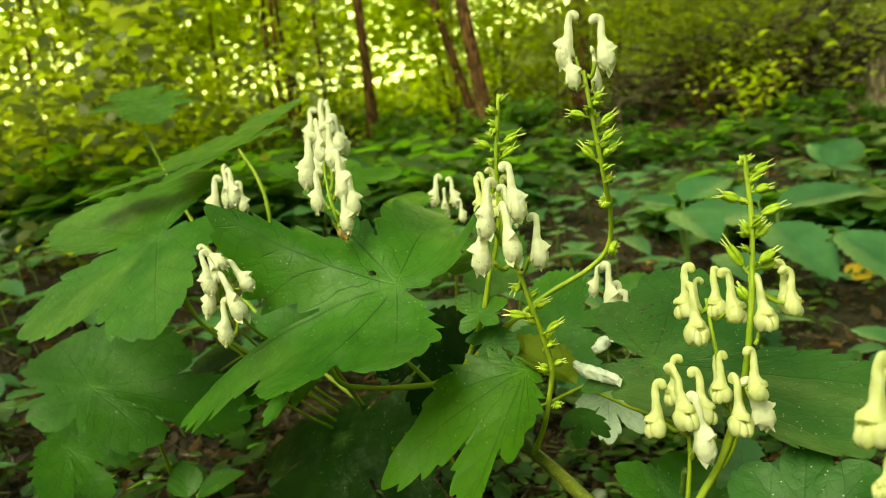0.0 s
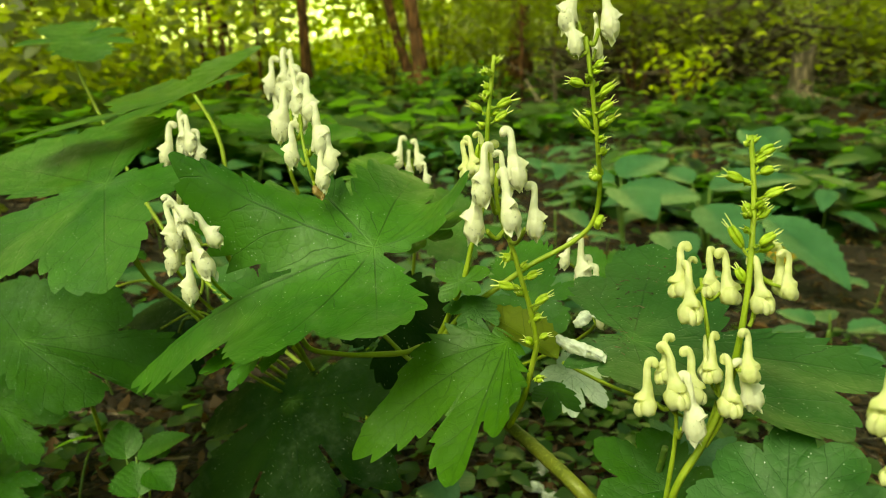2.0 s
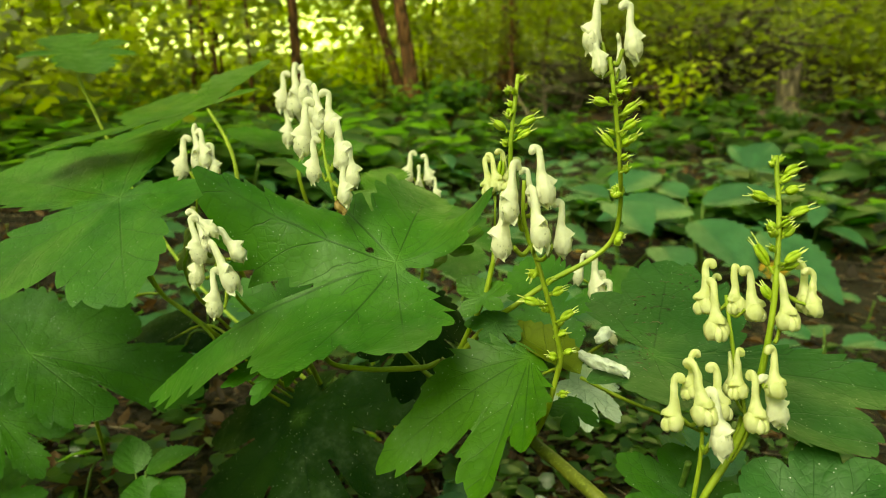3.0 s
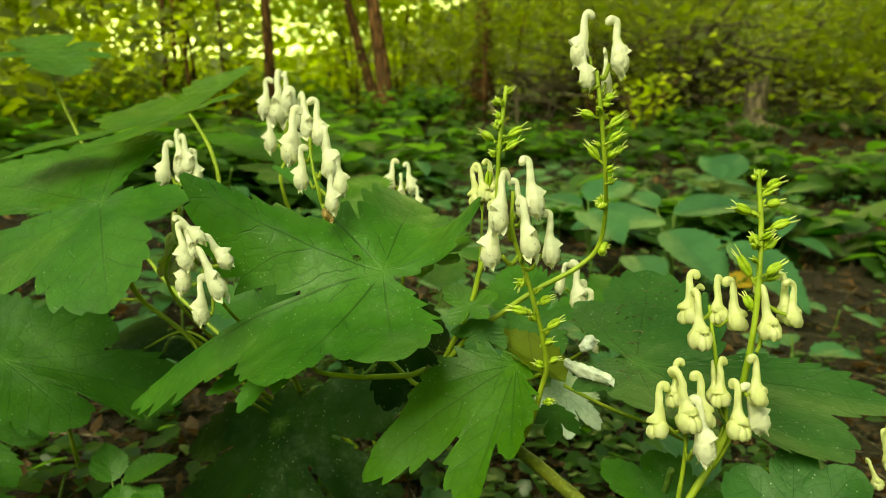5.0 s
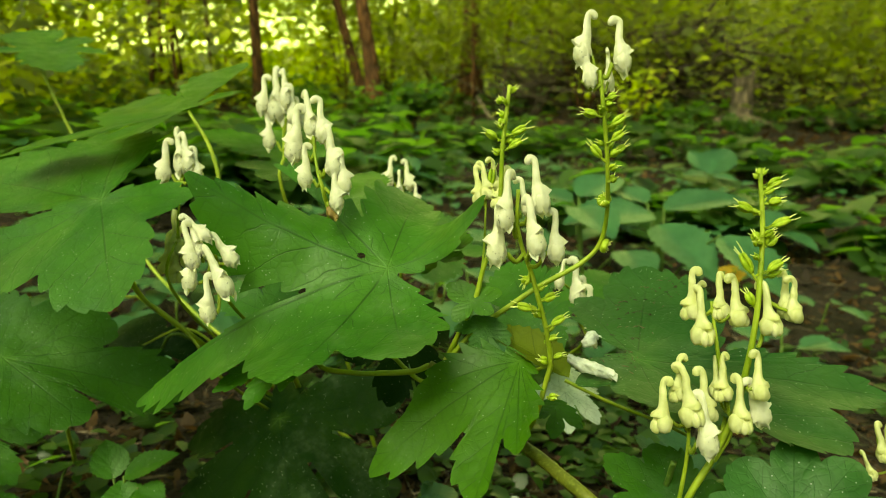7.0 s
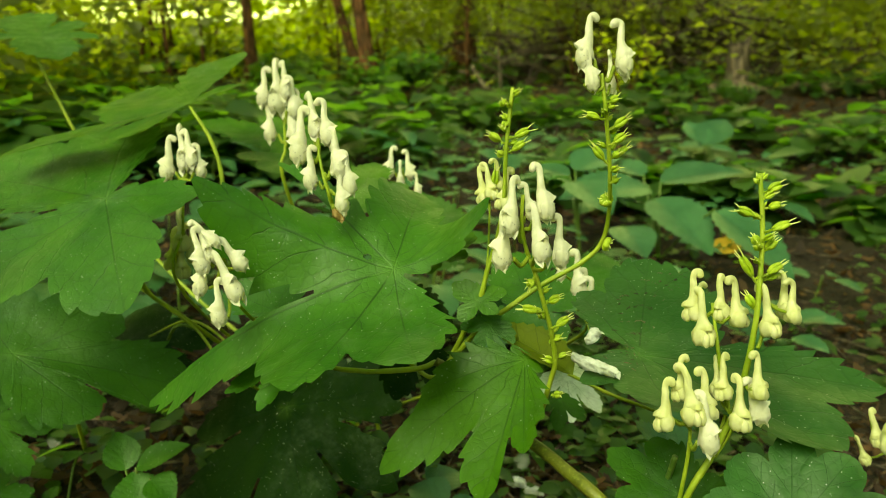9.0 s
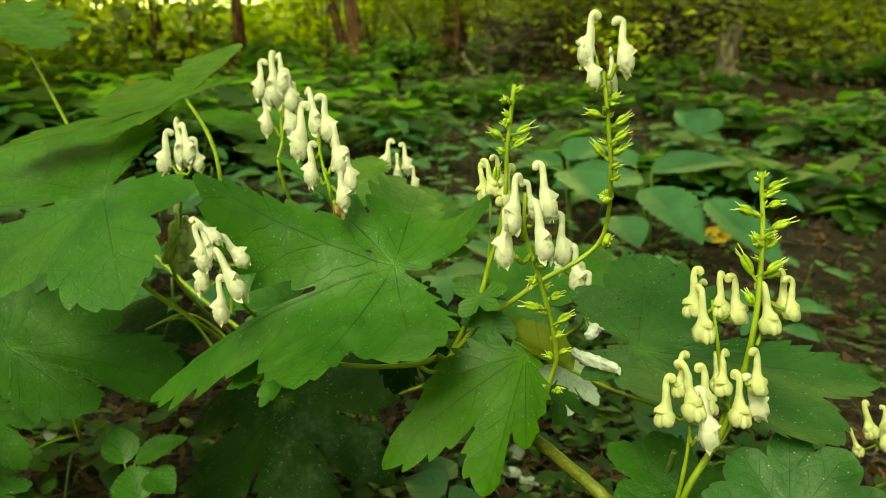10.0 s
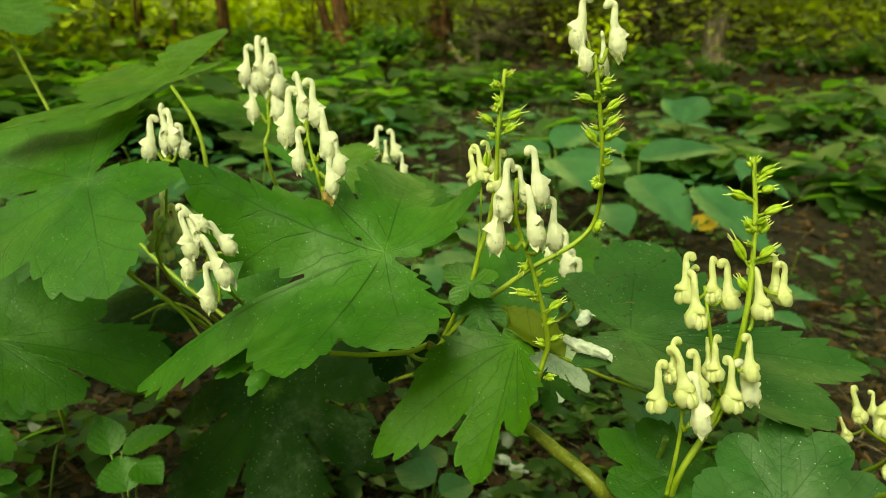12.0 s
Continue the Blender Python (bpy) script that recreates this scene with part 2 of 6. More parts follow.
def foliage_material(name, dark, light, passing, gloss=0.45, sunny=rgb(0.42, 0.52, 0.03), spec=0.35):
    k = Nodes(name)
    g = k.add("ShaderNodeNewGeometry")
    r = g.outputs["Random Per Island"]
    base = k.mix(r, dark, light)
    # darkened clumps paint in the dapple that the soft sun doesn't cast
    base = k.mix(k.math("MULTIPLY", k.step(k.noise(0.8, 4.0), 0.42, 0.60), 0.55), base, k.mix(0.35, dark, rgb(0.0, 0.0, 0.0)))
    return k.finish(base, gloss, k.bump(k.noise(70.0, 2.0), 0.3, 0.003), 0.55, k.mix(r, passing, sunny), spec)


LITTER, DEAD = litter_material(), dead_leaf_material()
BARK = bark_material("brown_bark", rgb(0.05, 0.025, 0.012), rgb(0.19, 0.085, 0.035))
BARK_GREY = bark_material("grey_bark", rgb(0.05, 0.04, 0.03), rgb(0.17, 0.13, 0.09))
# one leaf in two tones: sunlit and shaded woods are told apart by colour
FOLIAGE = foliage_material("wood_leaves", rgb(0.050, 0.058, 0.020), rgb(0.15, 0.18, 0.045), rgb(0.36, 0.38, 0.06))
FOLIAGE_SUN = foliage_material("sun_tinted_wood_leaves", rgb(0.06, 0.09, 0.008), rgb(0.36, 0.46, 0.028), rgb(0.58, 0.72, 0.03), sunny=rgb(0.84, 0.90, 0.10))
FOLIAGE_LOW = foliage_material("low_leaves", rgb(0.022, 0.052, 0.012), rgb(0.060, 0.114, 0.032), rgb(0.10, 0.25, 0.02), 0.28, rgb(0.18, 0.34, 0.03), 0.5)


# ---- mesh helpers ----
def part(name, bm, material, parent=None, label="", smooth=True):
    me = bpy.data.meshes.new(name)
    bm.to_mesh(me)
    bm.free()
    if smooth:
        me.polygons.foreach_set("use_smooth", [True] * len(me.polygons))
    me.materials.append(material)
    ob = new(name, me)
    if parent:
        ob.parent = parent
    if label:
        ob["label"] = label
    return ob


def share(name, ob, m, parent):
    """One more piece on the same mesh."""
    o = new(name, ob.data)
    o.parent = parent
    o.matrix_basis = m
    return o


def catmull(points, n):
    pts = [Vector(p) for p in points]
    pts = [2 * pts[0] - pts[1], *pts, 2 * pts[-1] - pts[-2]]
    out = []
    for i in range(1, len(pts) - 2):
        a, b, c, d = pts[i - 1 : i + 3]
        for j in range(n):
            t = j / n
            out.append(0.5 * (2 * b + (c - a) * t + (2 * a - 5 * b + 4 * c - d) * t * t + (3 * b - a - 3 * c + d) * t**3))
    out.append(pts[-2])
    return out


def sweep(bm, path, radii, sides=8, caps=True, lumps=0.0):
    """A tube along path with a radius at every point."""
    rows, normal = [], None
    for i, p in enumerate(path):
        d = (path[min(i + 1, len(path) - 1)] - path[max(i - 1, 0)]).normalized()
        if normal is None:
            normal = d.orthogonal().normalized()
        normal = (normal - d * normal.dot(d)).normalized()
        other = d.cross(normal)
        ring = []
        for k in range(sides):
            a = 2 * math.pi * k / sides
            r = radii[i] * (1 + lumps * noise.noise(p * 160 + Vector((k, 0, 0))))
            ring.append(bm.verts.new(p + (normal * math.cos(a) + other * math.sin(a)) * r))
        rows.append(ring)
    for a, b in zip(rows, rows[1:]):
        for k in range(sides):
            bm.faces.new((a[k], a[(k + 1) % sides], b[(k + 1) % sides], b[k]))
    if caps:
        bm.faces.new(rows[0][::-1])
        bm.faces.new(rows[-1])
    return rows


def stem(parent, points, r0, r1, material=None, name="stem", label="", sides=9):
    if name == "flower_stalk":
        r0, r1 = 0.86 * r0, 0.80 * r1
    path = catmull(points, 7)
    n = len(path)
    bm = bmesh.new()
    radii = [(r0 + (r1 - r0) * i / (n - 1)) * (1 + 0.10 * noise.noise(p * 90)) for i, p in enumerate(path)]
    sweep(bm, path, radii, sides, lumps=0.10)
    return part(name, bm, material or STEM, parent, label)


def thing(name, at, label, category, group=""):
    e = new(name)
    e.location = at
    e.empty_display_size = 0.02
    return tagged(e, label, category, group)


def keep_place(ob, root):
    """Parts are written in world places; put them under a root that stands elsewhere."""
    ob.matrix_parent_inverse = Matrix.Translation(-Vector(root.location))
    return ob


# ---- leaf blades ----
def palmate_leaf(parent, centre, lobes, material=None, bite=0.70, pleat=0.05, droop=2.2, label="", holes=(), name="leaf", facing=None, web=0.46, sinuses=(), pitch=0.0):
    """A palmately lobed blade. lobes, in order round the centre: (tip, half width as a part of its length, or one for each side).
    sinuses: where the blade is cut in between two lobes; elsewhere web, a part of the shorter lobe, says how far it is whole.
    The blade lies in the plane that suits its tips and bends down or up towards each of them."""
    c = Vector(centre)
    tips = [Vector(t) - c for t, *_ in lobes]
    cov = np.zeros((3, 3))
    for t in tips:
        v = np.array(t) / t.length
        cov += np.outer(v, v)
    values, vectors = np.linalg.eigh(cov)
    normal = Vector(vectors[:, 0])
    if normal.z < 0:
        normal.negate()
    if facing:
        normal = Vector(facing).normalized()
    ex = (tips[0] - normal * tips[0].dot(normal)).normalized()
    ey = normal.cross(ex)
    info = []
    for t, (_, wide) in zip(tips, lobes):
        x, y = t.dot(ex), t.dot(ey)
        pair = wide if isinstance(wide, tuple) else (wide, wide)
        info.append([math.atan2(y, x) % (2 * math.pi), math.hypot(x, y), t.dot(normal), pair])
    info.sort()
    count = len(info)
    # a smooth bend that suits the tips; what is left over goes to each lobe alone
    rows_q = np.array([[L * L * math.cos(a) ** 2, L * L * math.sin(a) ** 2, L * L * math.sin(a) * math.cos(a)] for a, L, _, _ in info])
    left = np.array([h for _, _, h, _ in info])
    scale = float(np.mean([L for _, L, _, _ in info])) ** 2
    bend = np.linalg.lstsq(np.vstack([rows_q, 0.25 * scale * np.eye(3)]), np.r_[left, 0, 0, 0], rcond=None)[0]
    for q, used in zip(info, rows_q @ bend):
        q[2] -= used
    borders = []
    for i in range(count):
        a, b = info[i], info[(i + 1) % count]
        gap = (b[0] - a[0]) % (2 * math.pi)
        share_a = a[3][1] * a[1] / (a[3][1] * a[1] + b[3][0] * b[1])
        borders.append((gap, gap * share_a))

    def lift(angle, r):
        """Height over the plane, eased between neighbouring midribs."""
        x, y = r * math.cos(angle), r * math.sin(angle)
        base = bend[0] * x * x + bend[1] * y * y + bend[2] * x * y
        for i in range(count):
            a, b = info[i], info[(i + 1) % count]
            gap = (b[0] - a[0]) % (2 * math.pi)
            off = (angle - a[0]) % (2 * math.pi)
            if off <= gap + 1e-9:
                e = off / max(gap, 1e-6)
                s = (1 - math.cos(math.pi * e)) / 2
                length = a[1] * (1 - s) + b[1] * s
                q = min(r / length, 1.2)
                h = a[2] * (1 - s) + b[2] * s
                return base + h * q**droop + pleat * r * (math.sin(math.pi * e) ** 2) * min(1.0, q * 2) * min(1.0, gap)
        return base

    rng = random.Random(round(sum(c) * 1e4))
    pitch = pitch or max(0.008, min(0.021, 0.155 * sum(q[1] for q in info) / count))      # from tooth to tooth
    cuts = {}
    for p in sinuses:
        x, y = (Vector(p) - c).dot(ex), (Vector(p) - c).dot(ey)
        for i in range(count):
            off = (math.atan2(y, x) - info[i][0]) % (2 * math.pi)
            if off < borders[i][0]:
                cuts[i] = (off, math.hypot(x, y))
    for i in range(count):
        if i not in cuts:
            cuts[i] = (borders[i][1], web * min(info[i][1], info[(i + 1) % count][1]))
        if borders[i][0] < 5.2:                # no lobe wraps more than half way round the centre
            cuts[i] = (min(2.6, max(borders[i][0] - 2.6, cuts[i][0])), cuts[i][1])

    def lobe_side(length, start, wide):
        """One margin of a lobe from the sinus to the tip, in the lobe's own plane: along its midrib and out to the side."""
        a, b = Vector((start[0], start[1])), Vector((length, 0.0))
        run = b - a
        out = Vector((-run.y, run.x)).normalized()
        if out.y < 0:
            out.negate()
        mid = a + run * 0.52 + out * (2.0 * wide * run.length)
        line, total = [], 0.0
        for j in range(61):
            e = j / 60
            line.append(a * (1 - e) ** 2 + mid * (2 * e * (1 - e)) + b * e**2)
        lengths = [0.0]
        for p, q in zip(line, line[1:]):
            total += (q - p).length
            lengths.append(total)
        teeth = max(2, round(total / pitch))
        edges = [0.0]
        for k in range(teeth):
            edges.append(edges[-1] + rng.uniform(0.75, 1.25) * (1.15 - 0.35 * k / teeth))
        edges = [e / edges[-1] for e in edges]
        points = []
        for k in range(teeth):
            high = bite * total / teeth * rng.uniform(0.55, 1.1) * min(1.0, 0.35 + k * 0.4)
            high *= min(1.0, 0.2 + 0.3 * (teeth - 1 - k))          # finer towards the tip
            for f, up in ((0.0, 0.0), (0.20, 0.36), (0.42, 0.66), (0.66, 0.92), (0.84, 1.0), (0.90, 0.72), (0.96, 0.26)):
                want = (edges[k] + (edges[k + 1] - edges[k]) * f) * total
                j = max(0, min(59, next((n for n in range(60) if lengths[n + 1] >= want), 59)))
                e = (want - lengths[j]) / max(1e-9, lengths[j + 1] - lengths[j])
                p = line[j].lerp(line[j + 1], e)
                along = (line[j + 1] - line[j]).normalized()
                side = Vector((-along.y, along.x))
                if side.dot(out) < 0:
                    side.negate()
                points.append(p + side * (high * (up - 0.35)) + along * (0.40 * high * up))
        points.append(b)
        return points

    outline = []                               # (x, y, lobe)
    for i, (ang, length, _, wide) in enumerate(info):
        halves = []
        for side in (-1, 1):
            off, r = cuts[(i - 1) % count] if side < 0 else cuts[i]
            off = (borders[i - 1][0] - off) if side < 0 else off
            pts = lobe_side(length, (r * math.cos(off), r * math.sin(off)), wide[0 if side < 0 else 1])
            seq, last = [], off
            for p in pts:                      # teeth never hang over
                r, a = p.length, math.atan2(p.y, p.x)
                a = max(0.0, min(a, last - 2e-4))
                last = a
                if a < 0.002 and p is not pts[-1]:
                    continue
                seq.append((r * math.cos(a), side * r * math.sin(a)))
            if side > 0:
                seq.pop()                      # the tip stands once
                seq.reverse()
            halves += seq
        outline += [(math.cos(ang) * u - math.sin(ang) * v, math.sin(ang) * u + math.cos(ang) * v, i) for u, v in halves]
    if holes:                                  # a finer net, so that the holes come out round
        outline = [(a[0] + (b[0] - a[0]) * j / 4, a[1] + (b[1] - a[1]) * j / 4, a[2]) for a, b in zip(outline, outline[1:] + outline[:1]) for j in range(4)]
    bm = bmesh.new()
    blade = bm.loops.layers.uv.new("blade")
    rings = (0.10, 0.22, 0.36, 0.50, 0.64, 0.78, 0.90, 1.0)
    if holes:
        rings = tuple(i / 60 for i in range(4, 61))
    ripple = rng.uniform(0, 9)

    def place(x, y):
        r, a = math.hypot(x, y), math.atan2(y, x)
        z = lift(a, r) + 0.0016 * noise.noise(Vector((x * 45 + ripple, y * 45, ripple)))
        return c + ex * x + ey * y + normal * z

    def coords(x, y, i):
        ang, length = info[i][0], info[i][1]
        return ((math.cos(ang) * x + math.sin(ang) * y) / length, (-math.sin(ang) * x + math.cos(ang) * y) / length)

    mid = bm.verts.new(place(0, 0))
    flat = {mid: (0.0, 0.0)}
    rows = []
    for f in rings:
        row = []
        for x, y, _ in outline:
            v = bm.verts.new(place(x * f, y * f))
            flat[v] = (x * f, y * f)
            row.append(v)
        rows.append(row)
    n = len(outline)
    hole_at = [((Vector(p) - c).dot(ex), (Vector(p) - c).dot(ey), r) for p, r in holes]

    def holed(vs):
        x = sum(flat[v][0] for v in vs) / len(vs)
        y = sum(flat[v][1] for v in vs) / len(vs)
        return any(math.hypot(x - hx, y - hy) < hr for hx, hy, hr in hole_at)

    for k in range(n):
        k2 = (k + 1) % n
        i = outline[k][2]
        groups = [(mid, rows[0][k], rows[0][k2])]
        groups += [(a[k], b[k], b[k2], a[k2]) for a, b in zip(rows, rows[1:])]
        for vs in groups:
            if hole_at and holed(vs):
                continue
            face = bm.faces.new(vs)
            for loop in face.loops:
                loop[blade].uv = coords(*flat[loop.vert], i)
    return part(name, bm, material or LEAF, parent, label)


def ovate_leaf(bm, base, tip, normal, wide, cup=0.10, sag=0.12, teeth=0, rows=9, cols=3, layer=None):
    """A simple pointed blade from base to tip, folded a little along its midrib."""
    base, tip = Vector(base), Vector(tip)
    axis = tip - base
    length = axis.length
    axis.normalize()
    across = axis.cross(Vector(normal)).normalized()
    up = across.cross(axis)
    layer = layer or bm.loops.layers.uv.get("blade") or bm.loops.layers.uv.new("blade")
    grid = []
    for i in range(rows + 1):
        s = i / rows
        w = wide * length * (math.sin(math.pi * min(1.0, s**0.72)) ** 0.85 if 0 < s < 1 else 0.012)
        if teeth and 0 < s < 1:
            w *= 1 + 0.07 * (1 if i % 2 else -1)
        line = []
        for j in range(-cols, cols + 1):
            e = j / cols
            z = cup * w * abs(e) ** 1.3 - sag * length * (s - 0.3) ** 2
            line.append((bm.verts.new(base + axis * (s * length) + across * (e * w) + up * z), (s, e * w / length)))
        grid.append(line)
    for a, b in zip(grid, grid[1:]):
        for j in range(2 * cols):
            f = bm.faces.new((a[j][0], a[j + 1][0], b[j + 1][0], b[j][0]))
            for loop, q in zip(f.loops, (a[j], a[j + 1], b[j + 1], b[j])):
                loop[layer].uv = q[1]


def simple_leaf(parent, base, tip, normal, wide, material, label="", cup=0.15, sag=0.12, teeth=1, name="leaf"):
    bm = bmesh.new()
    ovate_leaf(bm, base, tip, normal, wide, cup, sag, teeth, rows=22, cols=5)
    return part(name, bm, material, parent, label)


# ---- monkshood flowers ----
def hood_mesh(kind, seed):
    """The helmet of a flower one unit tall: a brim drawn out to a beak on +x, a slim neck, a spur that curls back to -x."""
    rng = random.Random(seed)
    opened = kind == "open"
    lean = rng.uniform(-0.05, 0.05)
    curl = rng.uniform(0.75, 1.25)
    if opened:
        centre = [(0.045, 0.40), (0.040, 0.445), (0.030, 0.49), (0.015, 0.54), (0.004, 0.60), (0.0, 0.68), (0.008, 0.77), (0.012, 0.85), (0.004, 0.92), (-0.035 * curl, 0.968), (-0.090 * curl, 0.972), (-0.130 * curl, 0.935), (-0.138 * curl, 0.890)]
        wide = [0.172, 0.168, 0.150, 0.120, 0.094, 0.079, 0.070, 0.066, 0.065, 0.067, 0.071, 0.072, 0.046]
    else:
        centre = [(0.020, 0.275), (0.022, 0.30), (0.018, 0.345), (0.006, 0.41), (-0.006, 0.50), (-0.008, 0.61), (0.0, 0.72), (0.004, 0.83), (-0.025 * curl, 0.925), (-0.090 * curl, 0.968), (-0.165 * curl, 0.945), (-0.200 * curl, 0.875)]
        wide = [0.190, 0.196, 0.182, 0.134, 0.098, 0.080, 0.072, 0.068, 0.069, 0.076, 0.088, 0.066]
    path = catmull([(x + lean * z, rng.uniform(-0.008, 0.008), z) for x, z in centre], 3)
    sizes = [v.x for v in catmull([(w, 0, 0) for w in wide], 3)]
    bm = bmesh.new()
    layer = bm.loops.layers.uv.new("blade")
    rows, sides = [], 20
    for i, p in enumerate(path):
        d = (path[min(i + 1, len(path) - 1)] - path[max(i - 1, 0)]).normalized()
        across = Vector((0, 1, 0))
        out = across.cross(d).normalized()
        ring = []
        mouth = max(0.0, 1 - i / 9)
        for k in range(sides):
            a = 2 * math.pi * k / sides
            c, s = math.cos(a), math.sin(a)
            r = sizes[i]
            beak = (0.40 if opened else 0.14) * mouth**2.2 * max(0.0, c) ** 7
            flare = (0.07 if opened else 0.0) * max(0.0, 1 - i / 3) ** 2
            q = p + out * (c * r * (1 + beak + flare)) + across * (s * r * (0.86 + flare - 0.06 * mouth))
            if opened:                         # the brim sweeps up to the beak and dips low at the back
                q.z += mouth * (0.060 * max(0.0, c) ** 3 - 0.15 * max(0.0, -c) - 0.045 * abs(s))
            else:
                q.z += mouth * (0.05 * max(0.0, c) ** 2 - 0.09 * max(0.0, -c))
            q += Vector((noise.noise(q * 6 + Vector((seed, 0, 0))), noise.noise(q * 6 + Vector((0, seed, 0))), noise.noise(q * 7 + Vector((0, 0, seed))) * mouth)) * 0.022
            q += (q - p) * (0.10 * noise.noise(Vector((4 * c + seed, 4 * s, q.z * 2.5))) + 0.08 * mouth * noise.noise(Vector((9 * c, 9 * s + seed, 1.0))))
            ring.append(bm.verts.new(q))
        rows.append(ring)
    for i, (a, b) in enumerate(zip(rows, rows[1:])):
        for k in range(sides):
            f = bm.faces.new((a[k], a[(k + 1) % sides], b[(k + 1) % sides], b[k]))
            for loop, h in zip(f.loops, (i, i, i + 1, i + 1)):
                loop[layer].uv = (0.3 + 0.7 * h / len(rows), k / sides)
    top = bm.verts.new(path[-1] + (path[-1] - path[-2]) * 0.9)
    for k in range(sides):
        bm.faces.new((rows[-1][k], rows[-1][(k + 1) % sides], top))
    return bm


def shell(bm, middle, radii, az0, az1, el0, el1, seed, wave=0.02, rows=9, cols=11, taper=0.0):
    """A patch of an egg shape with uneven edges; angles in degrees, azimuth from +x to +y."""
    layer = bm.loops.layers.uv.get("blade") or bm.loops.layers.uv.new("blade")
    grid = []
    for i in range(rows):
        el = radians(el0 + (el1 - el0) * i / (rows - 1))
        line = []
        for j in range(cols):
            pinch = 1 - taper * (i / (rows - 1)) ** 2
            az = radians((az0 + az1) / 2 + (az1 - az0) * (j / (cols - 1) - 0.5) * pinch)
            q = Vector((math.cos(el) * math.cos(az) * radii[0], math.cos(el) * math.sin(az) * radii[1], math.sin(el) * radii[2]))
            edge = max(abs(j / (cols - 1) - 0.5) * 2, i / (rows - 1)) ** 3
            q *= 1 + wave * (1 + 3 * edge) * noise.noise(q * 16 + Vector((seed, seed * 0.7, 0)))
            line.append(bm.verts.new(Vector(middle) + q))
        grid.append(line)
    for i in range(rows - 1):
        for j in range(cols - 1):
            f = bm.faces.new((grid[i][j], grid[i][j + 1], grid[i + 1][j + 1], grid[i + 1][j]))
            for loop in f.loops:
                loop[layer].uv = (0.1, 0.5)


def sepal_mesh(side, kind, seed):
    """A rounded sepal at the side of the mouth: closed cheeks on a bud, a cupped shell on an open flower."""
    bm = bmesh.new()
    if kind == "open":
        shell(bm, (0.055, side * 0.016, 0.285), (0.168, 0.152, 0.190), side * -14, side * 196, 70, -76, seed + side, 0.085, rows=15, cols=17, taper=0.20)
    else:
        shell(bm, (0.010, side * 0.098, 0.190), (0.172, 0.128, 0.172), -180, 180, 88, -88, seed + side, 0.09, cols=17)
    return bm


def lower_sepal_mesh(side, kind, seed):
    """The two small sepals under the mouth: limp tongues on an open flower, closed into a knob on a bud."""
    bm = bmesh.new()
    if kind == "open":
        rng = random.Random(seed + 11 * side)
        base = Vector((0.03 + rng.uniform(-0.03, 0.05), side * 0.055, 0.215))
        tip = base + Vector((rng.uniform(-0.02, 0.10), side * rng.uniform(0.0, 0.05), -rng.uniform(0.17, 0.22)))
        ovate_leaf(bm, base, tip, (1.0, side * 0.6, 0.3), 0.42, 0.55, rng.choice((-0.25, 0.3)), rows=10, cols=3)
        for v in bm.verts:
            v.co += Vector((noise.noise(v.co * 14 + Vector((seed, 0, 0))), noise.noise(v.co * 14 + Vector((0, seed, 0))), 0)) * 0.022
    else:
        shell(bm, (0.150, side * 0.050, 0.130), (0.095, 0.080, 0.125), -180, 180, 88, -88, seed + 5 * side, 0.05, rows=9, cols=13)
    return bm


FLOWER_MESHES = {}


def flower_parts(kind, variant):
    key = (kind, variant)
    if key not in FLOWER_MESHES:
        made = []
        seed = variant * 7 + (3 if kind == "open" else 1)
        mat = BLOOM if kind == "open" else BLOOM_YOUNG
        pieces = [("hood", hood_mesh(kind, seed), mat)]
        pieces += [("side_sepal", sepal_mesh(s, kind, seed), mat) for s in (-1, 1)]
        pieces += [("lower_sepal", lower_sepal_mesh(s, kind, seed), mat) for s in (-1, 1)]
        for name, bm, m in pieces:
            me = bpy.data.meshes.new(name)
            bm.to_mesh(me)
            bm.free()
            me.polygons.foreach_set("use_smooth", [True] * len(me.polygons))
            me.materials.append(m)
            made.append((name, me))
        FLOWER_MESHES[key] = made
    return FLOWER_MESHES[key]


flower_count = 0


def flower(root, base, top, beak, kind="open", stalk=None, fat=None):
    """A flower from the bottom of its mouth to the top of its curled spur. beak: degrees round its axis, 0 to +x, 90 to +y."""
    global flower_count
    flower_count += 1
    fat = fat or (0.92 if kind == "bud" else 0.85)
    b, t = Vector(base), Vector(top)
    axis = t - b
    size = axis.length
    axis.normalize()
    right = Vector((1, 0, 0)) - axis * axis.x
    right.normalize()
    away = axis.cross(right)
    a = radians(beak)
    x = right * math.cos(a) + away * math.sin(a)
    y = axis.cross(x)
    m = Matrix((x * fat, y * fat, axis)).transposed().to_4x4()
    m = Matrix.Translation(b) @ m @ Matrix.Scale(size, 4)
    holder = new("flower")
    holder.empty_display_size = 0.01
    holder.parent = root
    holder.matrix_basis = Matrix.Translation(-Vector(root.location)) @ m
    holder["label"] = "cream hooded bud with a curled spur" if kind == "bud" else "white hooded flower with a curled spur"
    for name, me in flower_parts(kind, flower_count % 4):
        o = new(name, me)
        o.parent = holder
    if stalk:
        s = Vector(stalk)
        mouth = b + axis * (0.26 * size) - x * (0.13 * size)
        bm = bmesh.new()
        path = catmull([s, s.lerp(mouth, 0.5) - Vector((0, 0, 0.12 * size)), mouth], 5)
        inv = holder.matrix_basis.inverted() @ Matrix.Translation(-Vector(root.location))
        path = [inv @ p for p in path]
        sweep(bm, path, [0.040] * len(path), 6)
        o = part("pedicel", bm, STEM, holder)
    return holder


